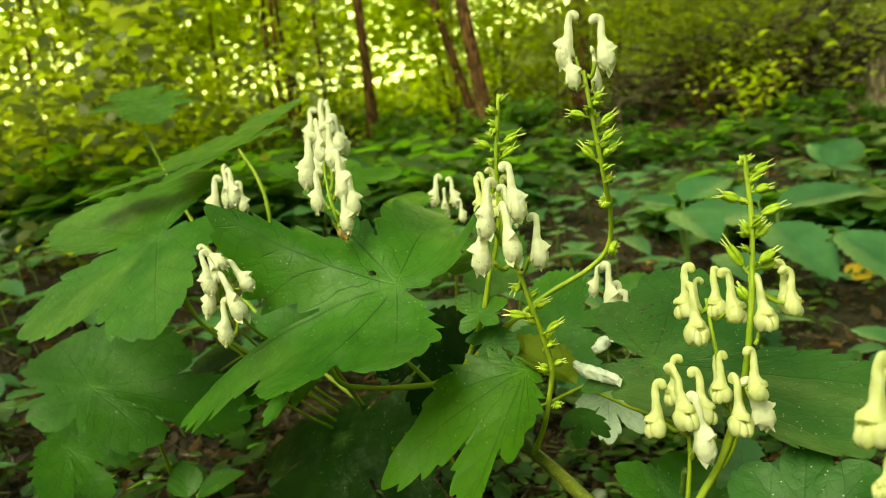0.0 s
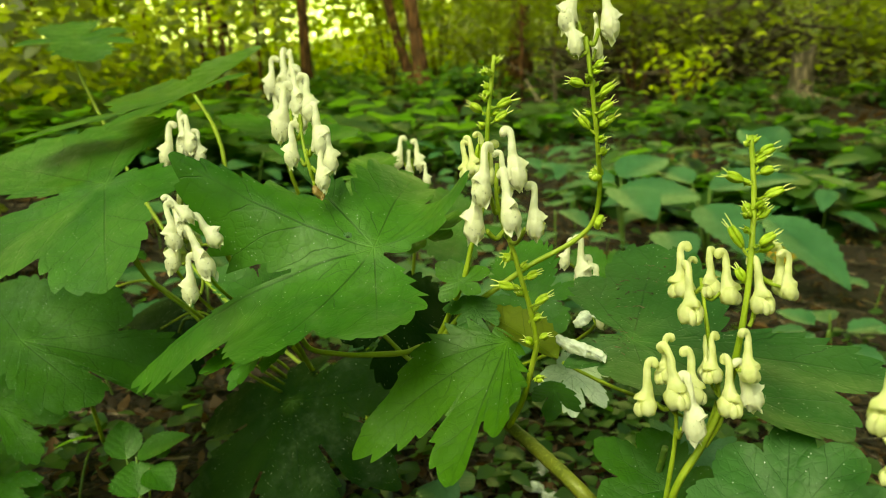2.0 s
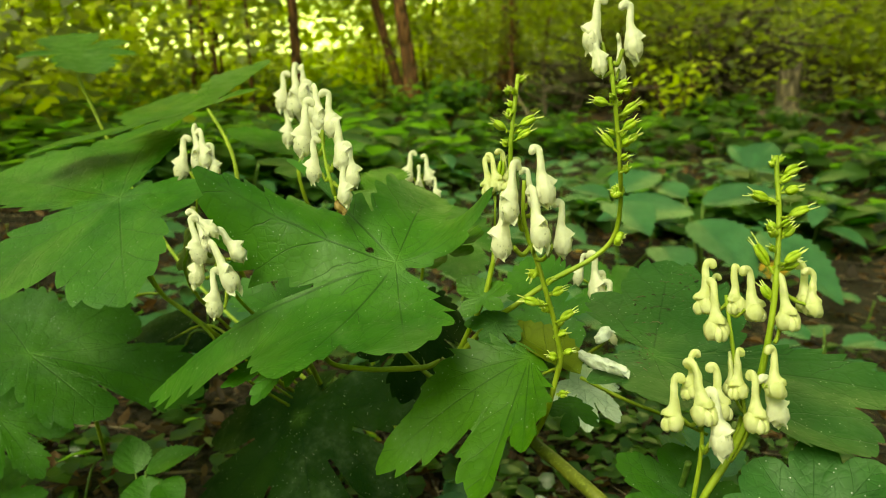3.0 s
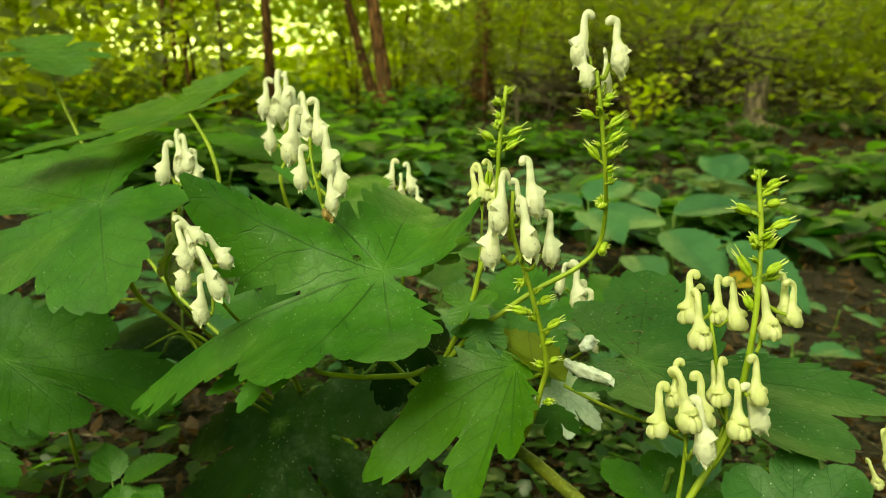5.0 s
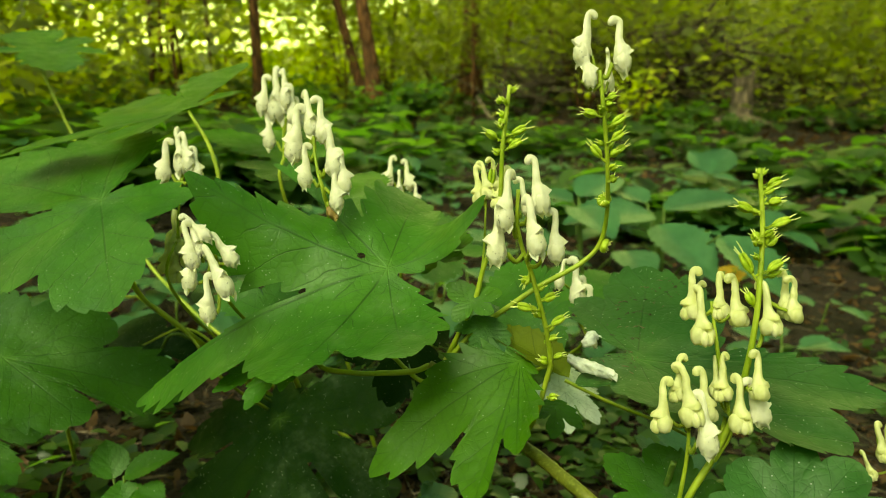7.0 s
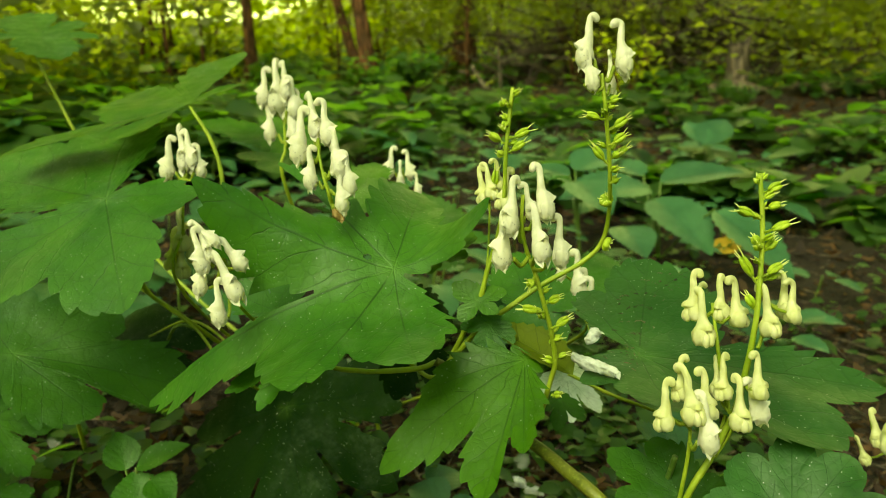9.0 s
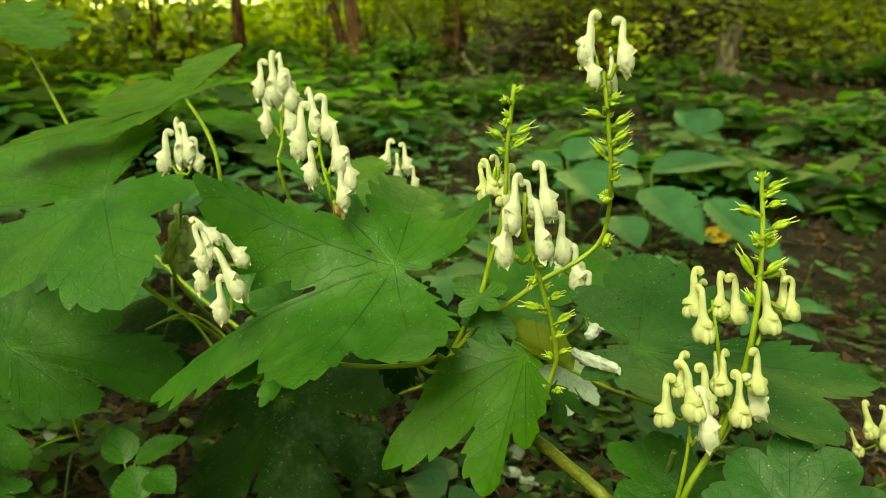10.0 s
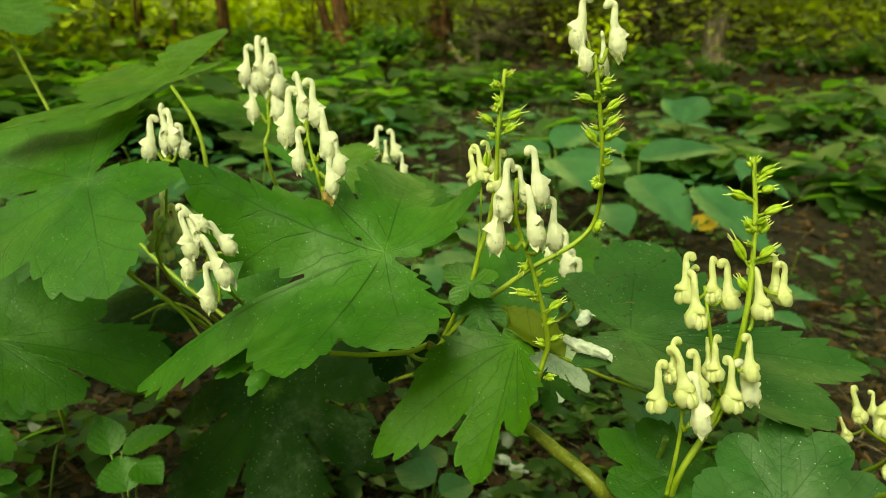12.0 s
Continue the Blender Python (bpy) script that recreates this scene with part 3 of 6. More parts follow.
def seed_pod(root, base, tip, claws=3, r=0.0017):
    """A green follicle cluster on a short stalk, with thread-like styles at its tips."""
    b, t = Vector(base), Vector(tip)
    rng = random.Random(round((b.x + b.z) * 1e5))
    axis = t - b
    holder = new("seed_pod")
    holder.empty_display_size = 0.005
    holder.parent = root
    holder.matrix_basis = Matrix.Translation(-Vector(root.location))
    side = axis.orthogonal().normalized()
    other = axis.normalized().cross(side)
    bm = bmesh.new()
    knee = b + axis * 0.30 - Vector((0, 0, 0.0006))
    sweep(bm, catmull([b, b + axis * 0.15 - Vector((0, 0, 0.0008)), knee], 3), [0.0007] * 7, 6)
    part("pedicel", bm, STEM, holder)
    for k in range(claws):
        a = 2 * math.pi * k / claws + rng.uniform(0, 1)
        off = side * math.cos(a) + other * math.sin(a)
        p0, p1 = knee + off * r * 0.25, b + axis * 0.80 + off * r * 0.62
        mid = p0.lerp(p1, 0.45) + off * r * 0.35
        bm = bmesh.new()
        path = catmull([p0, mid, p1], 4)
        n = len(path)
        sweep(bm, path, [r * (0.24 + 0.56 * math.sin(math.pi * (0.10 + 0.78 * i / (n - 1)))) for i in range(n)], 7)
        o = part("follicle", bm, POD, holder)
        bm = bmesh.new()
        end = b + axis * rng.uniform(1.0, 1.12) + off * r * rng.uniform(0.6, 1.6)
        sweep(bm, catmull([p1, p1.lerp(end, 0.5) + off * 0.0002, end], 3), [0.00034, 0.00032, 0.0003, 0.00027, 0.00024, 0.0002, 0.00014], 5)
        part("style", bm, STYLE, holder)
    # two narrow bracts at the foot of the stalk
    for k in range(2):
        way = Vector((rng.uniform(-1, 1), rng.uniform(-1, 0.3), rng.uniform(-0.6, 0.5))) + axis.normalized() * 0.8
        way.normalize()
        bm = bmesh.new()
        at = b + axis * (0.02 + 0.16 * k)
        ovate_leaf(bm, at, at + way * rng.uniform(0.0025, 0.0042), way.orthogonal(), 0.17, 0.4, rng.choice((-0.7, 0.8)), 0, rows=6, cols=2)
        part("bract", bm, POD, holder)
    return holder


# ---- ground ----
def ground_z(x, y):
    z = 0.045 - 0.11 * max(-1.2, min(1.0, x))
    z += 0.012 * max(0.0, min(y, 6.0) - 1.5)
    bearing = math.atan2(x, y)
    rise = min(1.0, max(0.0, (bearing + 0.05) / 0.30)) if bearing > -1.6 else 1.0
    z += (0.02 + 0.12 * rise) * max(0.0, math.hypot(x, y) - 13.0)        # the woods climb a slope on one side
    near = max(0.0, 1 - math.hypot(x, y) / 40)
    z += near * (0.05 * noise.noise(Vector((x * 0.7, y * 0.7, 3.1))) + 0.018 * noise.noise(Vector((x * 3.1, y * 3.1, 7.7))) + 0.006 * noise.noise(Vector((x * 14, y * 14, 1.7))))
    return z


def build_ground():
    """One sheet, fine about the plants and coarse towards the horizon."""
    bm = bmesh.new()
    rings = [0.0, 0.1]
    while rings[-1] < 400:
        rings.append(rings[-1] + max(0.05, rings[-1] * 0.05))
    sides, rows = 150, []
    cx, cy = 0.1, 0.9
    for r in rings[1:]:
        rows.append([bm.verts.new((cx + r * math.cos(2 * math.pi * k / sides), cy + r * math.sin(2 * math.pi * k / sides), ground_z(cx + r * math.cos(2 * math.pi * k / sides), cy + r * math.sin(2 * math.pi * k / sides)))) for k in range(sides)])
    mid = bm.verts.new((cx, cy, ground_z(cx, cy)))
    for k in range(sides):
        bm.faces.new((mid, rows[0][k], rows[0][(k + 1) % sides]))
    for a, b in zip(rows, rows[1:]):
        for k in range(sides):
            bm.faces.new((a[k], b[k], b[(k + 1) % sides], a[(k + 1) % sides]))
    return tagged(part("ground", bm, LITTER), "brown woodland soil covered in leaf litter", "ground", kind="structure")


build_ground()


def joined(name, verts, faces, material, label, category):
    me = bpy.data.meshes.new(name)
    me.from_pydata(verts, [], faces)
    me.polygons.foreach_set("use_smooth", [True] * len(me.polygons))
    me.materials.append(material)
    return tagged(new(name, me), label, category, kind="stuff")


def blade_piece(verts, faces, at, axis, across, up, length, wide, fold, bend):
    """A small pointed leaf of eight faces: two halves folded along the midrib."""
    n = len(verts)
    for s, w in ((0.0, 0.0), (0.30, 0.85), (0.62, 0.9), (1.0, 0.0)):
        mid = at + axis * (s * length) - up * (bend * length * s * s)
        if w:
            verts.append(mid + across * (w * wide * length) + up * (fold * wide * length))
            verts.append(mid)
            verts.append(mid - across * (w * wide * length) + up * (fold * wide * length))
        else:
            verts.append(mid)
    faces += [(n, n + 1, n + 2), (n, n + 2, n + 3), (n + 1, n + 4, n + 5, n + 2), (n + 2, n + 5, n + 6, n + 3), (n + 4, n + 7, n + 5), (n + 5, n + 7, n + 6)]


def turned(rng, tilt):
    """A random leaf frame: axis, across, up; tilt: how far it may lean."""
    a = rng.uniform(0, 2 * math.pi)
    up = Vector((rng.gauss(0, tilt), rng.gauss(0, tilt), 1)).normalized()
    axis = Vector((math.cos(a), math.sin(a), 0))
    axis = (axis - up * axis.dot(up)).normalized()
    return axis, up.cross(axis), up


def build_litter():
    rng = random.Random(4)
    verts, faces = [], []
    for _ in range(34000):
        r = 0.15 + 6.5 * rng.random() ** 1.7
        a = rng.uniform(-0.4, math.pi + 0.4)
        x, y = 0.1 + r * math.cos(a), 0.45 + r * math.sin(a)
        axis, across, up = turned(rng, 0.35)
        blade_piece(verts, faces, Vector((x, y, ground_z(x, y) + rng.uniform(0.002, 0.018))), axis, across, up, rng.uniform(0.006, 0.024) * (1 + 0.50 * r), rng.uniform(0.10, 0.34), rng.uniform(-0.9, 1.1), rng.uniform(-0.5, 0.45))
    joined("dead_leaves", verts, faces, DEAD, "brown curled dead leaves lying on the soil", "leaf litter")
    bm = bmesh.new()
    for _ in range(1300):
        r = 0.2 + 3.6 * rng.random() ** 1.3
        a = rng.uniform(-0.3, math.pi + 0.3)
        x, y = 0.1 + r * math.cos(a), 0.45 + r * math.sin(a)
        b = rng.uniform(0, 2 * math.pi)
        length = rng.uniform(0.04, 0.22)
        pts = []
        for i in range(4):
            q = (i / 3 - 0.5) * length
            px, py = x + q * math.cos(b) + rng.uniform(-0.006, 0.006), y + q * math.sin(b) + rng.uniform(-0.006, 0.006)
            pts.append(Vector((px, py, ground_z(px, py) + 0.008 + rng.uniform(0, 0.012))))
        rad = rng.uniform(0.0005, 0.0022)
        sweep(bm, pts, [rad, rad * 0.9, rad * 0.8, rad * 0.5], 5)
    tagged(part("fallen_twigs", bm, BARK_GREY), "thin brown twigs scattered over the leaf litter", "twigs", kind="stuff")


build_litter()


# ---- the monkshood in the middle ----
mid_plant = thing("monkshood_plant", (0.10, 0.42, ground_z(0.10, 0.42)), "monkshood with broad lobed leaves and white hooded flowers", "flowering plant", "monkshood plants")


def P(ob):
    return keep_place(ob, mid_plant)


# stems of the middle plant
P(stem(mid_plant, [(0.10, 0.42, ground_z(0.10, 0.42) - 0.01), (0.102, 0.385, 0.20), (0.0639, 0.3295, 0.2878), (0.0462, 0.3580, 0.3010), (0.0319, 0.3885, 0.3055), (0.0130, 0.4117, 0.3181), (-0.0067, 0.4287, 0.3340), (-0.0144, 0.4318, 0.3396)], 0.0046, 0.0028, STEM_OLIVE, label="ribbed olive green main stem"))
P(stem(mid_plant, [(-0.0142, 0.4334, 0.3380), (-0.0246, 0.4295, 0.3366), (-0.0443, 0.4280, 0.3374), (-0.0617, 0.4284, 0.3390), (-0.0819, 0.4317, 0.3448), (-0.0870, 0.4499, 0.3664), (-0.0582, 0.4433, 0.3889), (-0.0388, 0.4357, 0.3995)], 0.0018, 0.0014, name="petiole"))
P(stem(mid_plant, [(-0.0044, 0.4310, 0.3358), (-0.0169, 0.4450, 0.3224), (-0.0365, 0.4634, 0.3363), (-0.0570, 0.4822, 0.3508)], 0.0016, 0.0012, name="petiole"))
P(stem(mid_plant, [(0.0310, 0.3857, 0.3062), (0.0374, 0.3764, 0.3278), (0.0416, 0.3735, 0.3482), (0.0431, 0.3702, 0.3623), (0.0396, 0.3682, 0.3811), (0.0349, 0.3680, 0.3981), (0.0309, 0.3715, 0.4140), (0.0269, 0.3737, 0.4256), (0.0238, 0.3734, 0.4399), (0.0246, 0.3752, 0.4563)], 0.0019, 0.0013, name="flower_stalk"))
P(stem(mid_plant, [(-0.0043, 0.4316, 0.3414), (0.0026, 0.4290, 0.3573), (0.0117, 0.4213, 0.3820), (0.0165, 0.4212, 0.4015), (0.0223, 0.4223, 0.4185), (0.0264, 0.4216, 0.4426), (0.0276, 0.4222, 0.4724), (0.0327, 0.4278, 0.5070)], 0.0020, 0.0015, name="flower_stalk"))
P(stem(mid_plant, [(0.0158, 0.4213, 0.3980), (0.0183, 0.4259, 0.4177), (0.0206, 0.4326, 0.4404)], 0.0009, 0.0007, name="flower_stalk"))
P(stem(mid_plant, [(-0.0081, 0.4307, 0.3363), (0.0130, 0.4272, 0.3609), (0.0320, 0.4241, 0.3755), (0.0512, 0.4227, 0.3886), (0.0760, 0.4222, 0.4012), (0.0877, 0.4208, 0.4138), (0.0890, 0.4151, 0.4336), (0.0838, 0.4040, 0.4599), (0.0793, 0.4021, 0.4922), (0.0772, 0.4064, 0.5149)], 0.0021, 0.0014, name="flower_stalk"))

# leaves of the middle plant
P(palmate_leaf(mid_plant, (-0.0385, 0.4338, 0.4012), [((-0.1514, 0.4532, 0.4596), (0.03, 0.18)), ((-0.1073, 0.5381, 0.4505), (0.08, 0.03)), ((-0.0058, 0.53, 0.4249), (0.10, 0.24)), ((0.0145, 0.4100, 0.4450), (0.10, 0.10)), ((-0.0386, 0.3365, 0.3847), (0.14, 0.26)), ((-0.1020, 0.3370, 0.3760), (0.08, 0.06)), ((-0.1942, 0.4581, 0.3144), (0.04, 0.10))], LEAF, sinuses=[(-0.1316, 0.4862, 0.4547), (-0.0647, 0.4726, 0.4192), (-0.0048, 0.4508, 0.4356), (-0.0325, 0.4295, 0.3980), (-0.0710, 0.3590, 0.3940), (-0.1217, 0.4058, 0.3587), (-0.0870, 0.4260, 0.4010)], label="broad dark green lobed leaf dusted with pale specks", facing=(0.0, -0.6, 0.8), pitch=0.015, bite=0.8, holes=[((-0.0533, 0.4427, 0.4070), 0.0022)]))
P(palmate_leaf(mid_plant, (-0.0945, 0.4283, 0.3610), [((-0.1221, 0.3983, 0.3342), 0.18), ((-0.1420, 0.4187, 0.3372), 0.15), ((-0.1020, 0.3931, 0.3460), 0.15)], LEAF))
P(palmate_leaf(mid_plant, (0.0310, 0.3870, 0.3570), [((-0.0564, 0.3753, 0.3012), (0.10, 0.14)), ((-0.0293, 0.392, 0.3394), (0.20, 0.08)), ((-0.0091, 0.3217, 0.3131), 0.18), ((0.0137, 0.3284, 0.3327), 0.12), ((0.0262, 0.3393, 0.3450), (0.06, 0.08))], LEAF_BRIGHT, pitch=0.013, bite=0.85, pleat=0.02, facing=(0.0, -0.5, 0.85), sinuses=[(-0.0416, 0.384, 0.3255), (-0.0072, 0.3606, 0.3266), (0.0109, 0.3440, 0.3337), (0.0235, 0.3400, 0.3420), (0.0370, 0.3860, 0.3570)], label="hanging fresh green leaf with toothed lobes"))
P(simple_leaf(mid_plant, (0.0568, 0.3785, 0.3489), (0.0175, 0.4280, 0.3659), (0.2, -0.6, 0.75), 0.20, LEAF_YELLOW, "yellowing folded leaf", cup=0.6))
P(palmate_leaf(mid_plant, (0.0094, 0.4188, 0.3831), [((-0.0029, 0.4319, 0.3908), 0.21), ((0.0257, 0.4105, 0.3895), 0.19), ((0.0191, 0.4033, 0.3799), 0.18), ((-0.0028, 0.4107, 0.3739), 0.22)], LEAF_BRIGHT))
P(palmate_leaf(mid_plant, (0.0169, 0.4166, 0.3668), [((0.0183, 0.3916, 0.3520), 0.20), ((-0.0009, 0.4206, 0.3660), 0.18), ((0.0076, 0.4038, 0.3577), 0.20), ((0.0283, 0.4012, 0.3612), 0.20)], LEAF))
P(palmate_leaf(mid_plant, (-0.0097, 0.4679, 0.4001), [((0.0157, 0.4465, 0.4143), 0.21), ((0.0074, 0.4367, 0.4053), 0.21), ((-0.0152, 0.4356, 0.3956), 0.24), ((-0.0361, 0.4501, 0.3961), 0.21)], LEAF_BRIGHT))
# low leaves in the near-black tone, their deep shade painted in
P(palmate_leaf(mid_plant, (-0.1215, 0.6406, 0.2084), [((-0.2102, 0.6763, 0.1702), 0.20), ((-0.2186, 0.5942, 0.1064), 0.20), ((-0.1012, 0.5147, 0.1229), 0.22), ((-0.0298, 0.5701, 0.1541), 0.20), ((-0.0108, 0.5992, 0.2413), 0.22), ((-0.0910, 0.7035, 0.2231), 0.18)], LEAF_SHADE_DARK, label="large leaf with painted shade and insect holes", holes=[((-0.1155, 0.6164, 0.1685), 0.00), ((-0.1462, 0.6028, 0.1412), 0.00), ((-0.1754, 0.6165, 0.1346), 0.00), ((-0.0747, 0.6156, 0.1890), 0.00)]))
P(palmate_leaf(mid_plant, (-0.0210, 0.5229, 0.3315), [((-0.0653, 0.4955, 0.3205), 0.24), ((-0.0360, 0.4806, 0.2895), 0.24), ((0.0028, 0.4930, 0.2833), 0.24), ((0.0191, 0.5534, 0.3158), 0.24)], LEAF_SHADE_DARK))
P(palmate_leaf(mid_plant, (0.0988, 0.5069, 0.2803), [((0.1165, 0.4776, 0.2648), 0.18), ((0.0911, 0.4707, 0.2621), 0.18), ((0.0736, 0.4984, 0.2728), 0.21), ((0.1304, 0.5408, 0.2708), 0.21)], LEAF_SKY_SHINE, label="waxy leaf with its sky reflection painted pale"))
P(palmate_leaf(mid_plant, (0.0687, 0.4341, 0.3022), [((0.0811, 0.4188, 0.2944), 0.19), ((0.0595, 0.4116, 0.2929), 0.18), ((0.0524, 0.4257, 0.3002), 0.18)], LEAF))
P(palmate_leaf(mid_plant, (0.0709, 0.5086, 0.3382), [((0.1021, 0.4959, 0.3492), 0.21), ((0.0723, 0.5793, 0.3611), 0.24), ((0.0330, 0.5130, 0.3307), 0.24), ((0.0845, 0.4705, 0.3259), 0.24)], LEAF))

# front flower stalk
A = mid_plant
flower(A, (0.0299, 0.3524, 0.4442), (0.0284, 0.3621, 0.4745), 8, "open", (0.0257, 0.3726, 0.4385))
flower(A, (0.0156, 0.3636, 0.4343), (0.0184, 0.3730, 0.4663), 215, "open", (0.0247, 0.3740, 0.4320))
flower(A, (0.0293, 0.3723, 0.4396), (0.0265, 0.3797, 0.4616), 350, "open", (0.0250, 0.3735, 0.4444))
flower(A, (0.0259, 0.3430, 0.4255), (0.0240, 0.3531, 0.4568), 285, "open", (0.0281, 0.3721, 0.4213))
flower(A, (0.0377, 0.3539, 0.4193), (0.0402, 0.3622, 0.4475), 0, "open", (0.0298, 0.3724, 0.4163))
flower(A, (0.0125, 0.3637, 0.4160), (0.0137, 0.3739, 0.4493), 182, "open", (0.0276, 0.3727, 0.4227))
# back stalk buds
flower(A, (0.0178, 0.4325, 0.4385), (0.0159, 0.4396, 0.4603), 170, "bud", (0.0203, 0.4316, 0.4372))
flower(A, (0.0212, 0.4295, 0.4411), (0.0194, 0.4366, 0.4631), 300, "bud", (0.0202, 0.4311, 0.4356))
flower(A, (0.0271, 0.4349, 0.4448), (0.0267, 0.4409, 0.4640), 20, "bud", (0.0220, 0.4328, 0.4420))
flower(A, (0.0264, 0.4228, 0.4362), (0.0314, 0.4294, 0.4604), 190, "bud", (0.0252, 0.4233, 0.4303))
# tall arching stalk
flower(A, (0.0878, 0.4020, 0.5104), (0.0885, 0.4119, 0.5425), 2, "open", (0.0788, 0.4052, 0.5119))
flower(A, (0.0690, 0.4088, 0.5147), (0.0730, 0.4180, 0.5463), 180, "open", (0.0777, 0.4058, 0.5134))
flower(A, (0.0704, 0.4018, 0.5030), (0.0695, 0.4102, 0.5297), 350, "open", (0.0779, 0.4039, 0.5075), 0.8)
flower(A, (0.0843, 0.4083, 0.5014), (0.0851, 0.4158, 0.5259), 60, "open", (0.0787, 0.4039, 0.5044), 0.7)
for b, t in [((0.0291, 0.4276, 0.4975), (0.0255, 0.4290, 0.5001)), ((0.0292, 0.4262, 0.4897), (0.0258, 0.4221, 0.4848)), ((0.0287, 0.4229, 0.4788), (0.0430, 0.4192, 0.4852)), ((0.0279, 0.4233, 0.4762), (0.0163, 0.4253, 0.4828)), ((0.0277, 0.4227, 0.4707), (0.0405, 0.4195, 0.4781)), ((0.0273, 0.4223, 0.4691), (0.0231, 0.4268, 0.4712)), ((0.0221, 0.4333, 0.4437), (0.0253, 0.4353, 0.4620))]:
    seed_pod(A, b, t)
for b, t in [((0.0794, 0.4034, 0.4998), (0.0871, 0.4007, 0.5023)), ((0.0792, 0.4017, 0.4907), (0.0654, 0.4030, 0.4938)), ((0.0805, 0.4016, 0.4844), (0.0929, 0.3997, 0.4923)), ((0.0810, 0.4010, 0.4760), (0.0919, 0.3992, 0.4833)), ((0.0823, 0.4027, 0.4651), (0.0719, 0.4051, 0.4770)), ((0.0831, 0.4035, 0.4681), (0.0947, 0.4015, 0.4753)), ((0.0842, 0.4042, 0.4539), (0.0898, 0.4042, 0.4572))]:
    seed_pod(A, b, t)
for b, t in [((0.0884, 0.4150, 0.4405), (0.0846, 0.4127, 0.4432)), ((0.0880, 0.4205, 0.4140), (0.0925, 0.4180, 0.4122))]:
    seed_pod(A, b, t, 11, 0.0030)
for b, t in [((0.0308, 0.3713, 0.4134), (0.0255, 0.3678, 0.4060)), ((0.0352, 0.3679, 0.3981), (0.0440, 0.3636, 0.4029)), ((0.0352, 0.3666, 0.3937), (0.0204, 0.3680, 0.3967)), ((0.0385, 0.3670, 0.3834), (0.0503, 0.3640, 0.3908)), ((0.0431, 0.3702, 0.3623), (0.0355, 0.3692, 0.3649)), ((0.0421, 0.3714, 0.3415), (0.0468, 0.3659, 0.3438))]:
    seed_pod(A, b, t)

def more_pods(root, a, b, count, seed):
    """Short young pods between the larger ones along a stalk."""
    rng = random.Random(seed)
    a, b = Vector(a), Vector(b)
    for i in range(count):
        at = a.lerp(b, (i + rng.uniform(0.1, 0.9)) / count)
        w = rng.uniform(0, 6.28)
        way = Vector((math.cos(w), math.sin(w) * 0.8, rng.uniform(0.1, 0.7))).normalized()
        seed_pod(root, at, at + way * rng.uniform(0.006, 0.0095), r=rng.uniform(0.0011, 0.0016))


more_pods(A, (0.0322, 0.4269, 0.5039), (0.0275, 0.4217, 0.4676), 7, 1)
more_pods(A, (0.0785, 0.4030, 0.5014), (0.0838, 0.4040, 0.4599), 9, 2)
more_pods(A, (0.0315, 0.3703, 0.4105), (0.0431, 0.3702, 0.3623), 7, 3)

# ---- the monkshood with the cream buds ----
bud_plant = thing("monkshood_plant", (0.135, 0.40, ground_z(0.135, 0.40)), "monkshood with cream buds and wide dark leaves", "flowering plant", "monkshood plants")


def Q(ob):
    return keep_place(ob, bud_plant)


Q(stem(bud_plant, [(0.135, 0.40, ground_z(0.135, 0.40) - 0.01), (0.12, 0.36, 0.2), (0.0977, 0.3194, 0.2918), (0.1117, 0.3174, 0.3274), (0.1215, 0.3178, 0.3513), (0.1254, 0.3173, 0.3760), (0.1286, 0.3188, 0.3996), (0.1317, 0.3240, 0.4214), (0.1343, 0.3302, 0.4428), (0.1344, 0.3374, 0.4693)], 0.0025, 0.0014, name="flower_stalk"))
Q(stem(bud_plant, [(0.1115, 0.3188, 0.3249), (0.1198, 0.3225, 0.3483), (0.1165, 0.3255, 0.3698), (0.1149, 0.3301, 0.3870), (0.1146, 0.3363, 0.4033)], 0.0015, 0.0010, name="flower_stalk"))
Q(stem(bud_plant, [(0.0947, 0.3195, 0.2904), (0.0959, 0.3172, 0.3110), (0.0980, 0.3176, 0.3339), (0.0978, 0.3192, 0.3526)], 0.0016, 0.0010, name="flower_stalk"))
Q(stem(bud_plant, [(0.1013, 0.3367, 0.3151), (0.1004, 0.3420, 0.2975), (0.0939, 0.3462, 0.2732)], 0.0016, 0.0016, STEM_DARK, name="petiole"))
Q(stem(bud_plant, [(0.0725, 0.43, 0.3229), (0.0983, 0.42, 0.3104), (0.1258, 0.41, 0.3003), (0.1429, 0.4, 0.2936)], 0.0012, 0.0011, name="petiole"))
Q(stem(bud_plant, [(0.1135, 0.3184, 0.3248), (0.1194, 0.3172, 0.3381), (0.1209, 0.3164, 0.3499)], 0.0012, 0.0012, name="flower_stalk"))
dark_leaf = Q(palmate_leaf(bud_plant, (0.1010, 0.3885, 0.3518), [((0.1500, 0.4850, 0.3790), (0.20, 0.22)), ((0.0921, 0.4701, 0.3632), (0.16, 0.16)), ((0.0573, 0.3661, 0.3503), 0.16), ((0.0897, 0.3169, 0.3541), 0.2), ((0.1677, 0.2944, 0.3366), 0.16), ((0.2303, 0.3425, 0.3394), (0.10, 0.17))], LEAF_DUSTY, bite=0.8, pitch=0.015, web=0.88, sinuses=[(0.0970, 0.3957, 0.3519), (0.1540, 0.3905, 0.3532)], label="wide dark green leaf with fallen petals on it"))
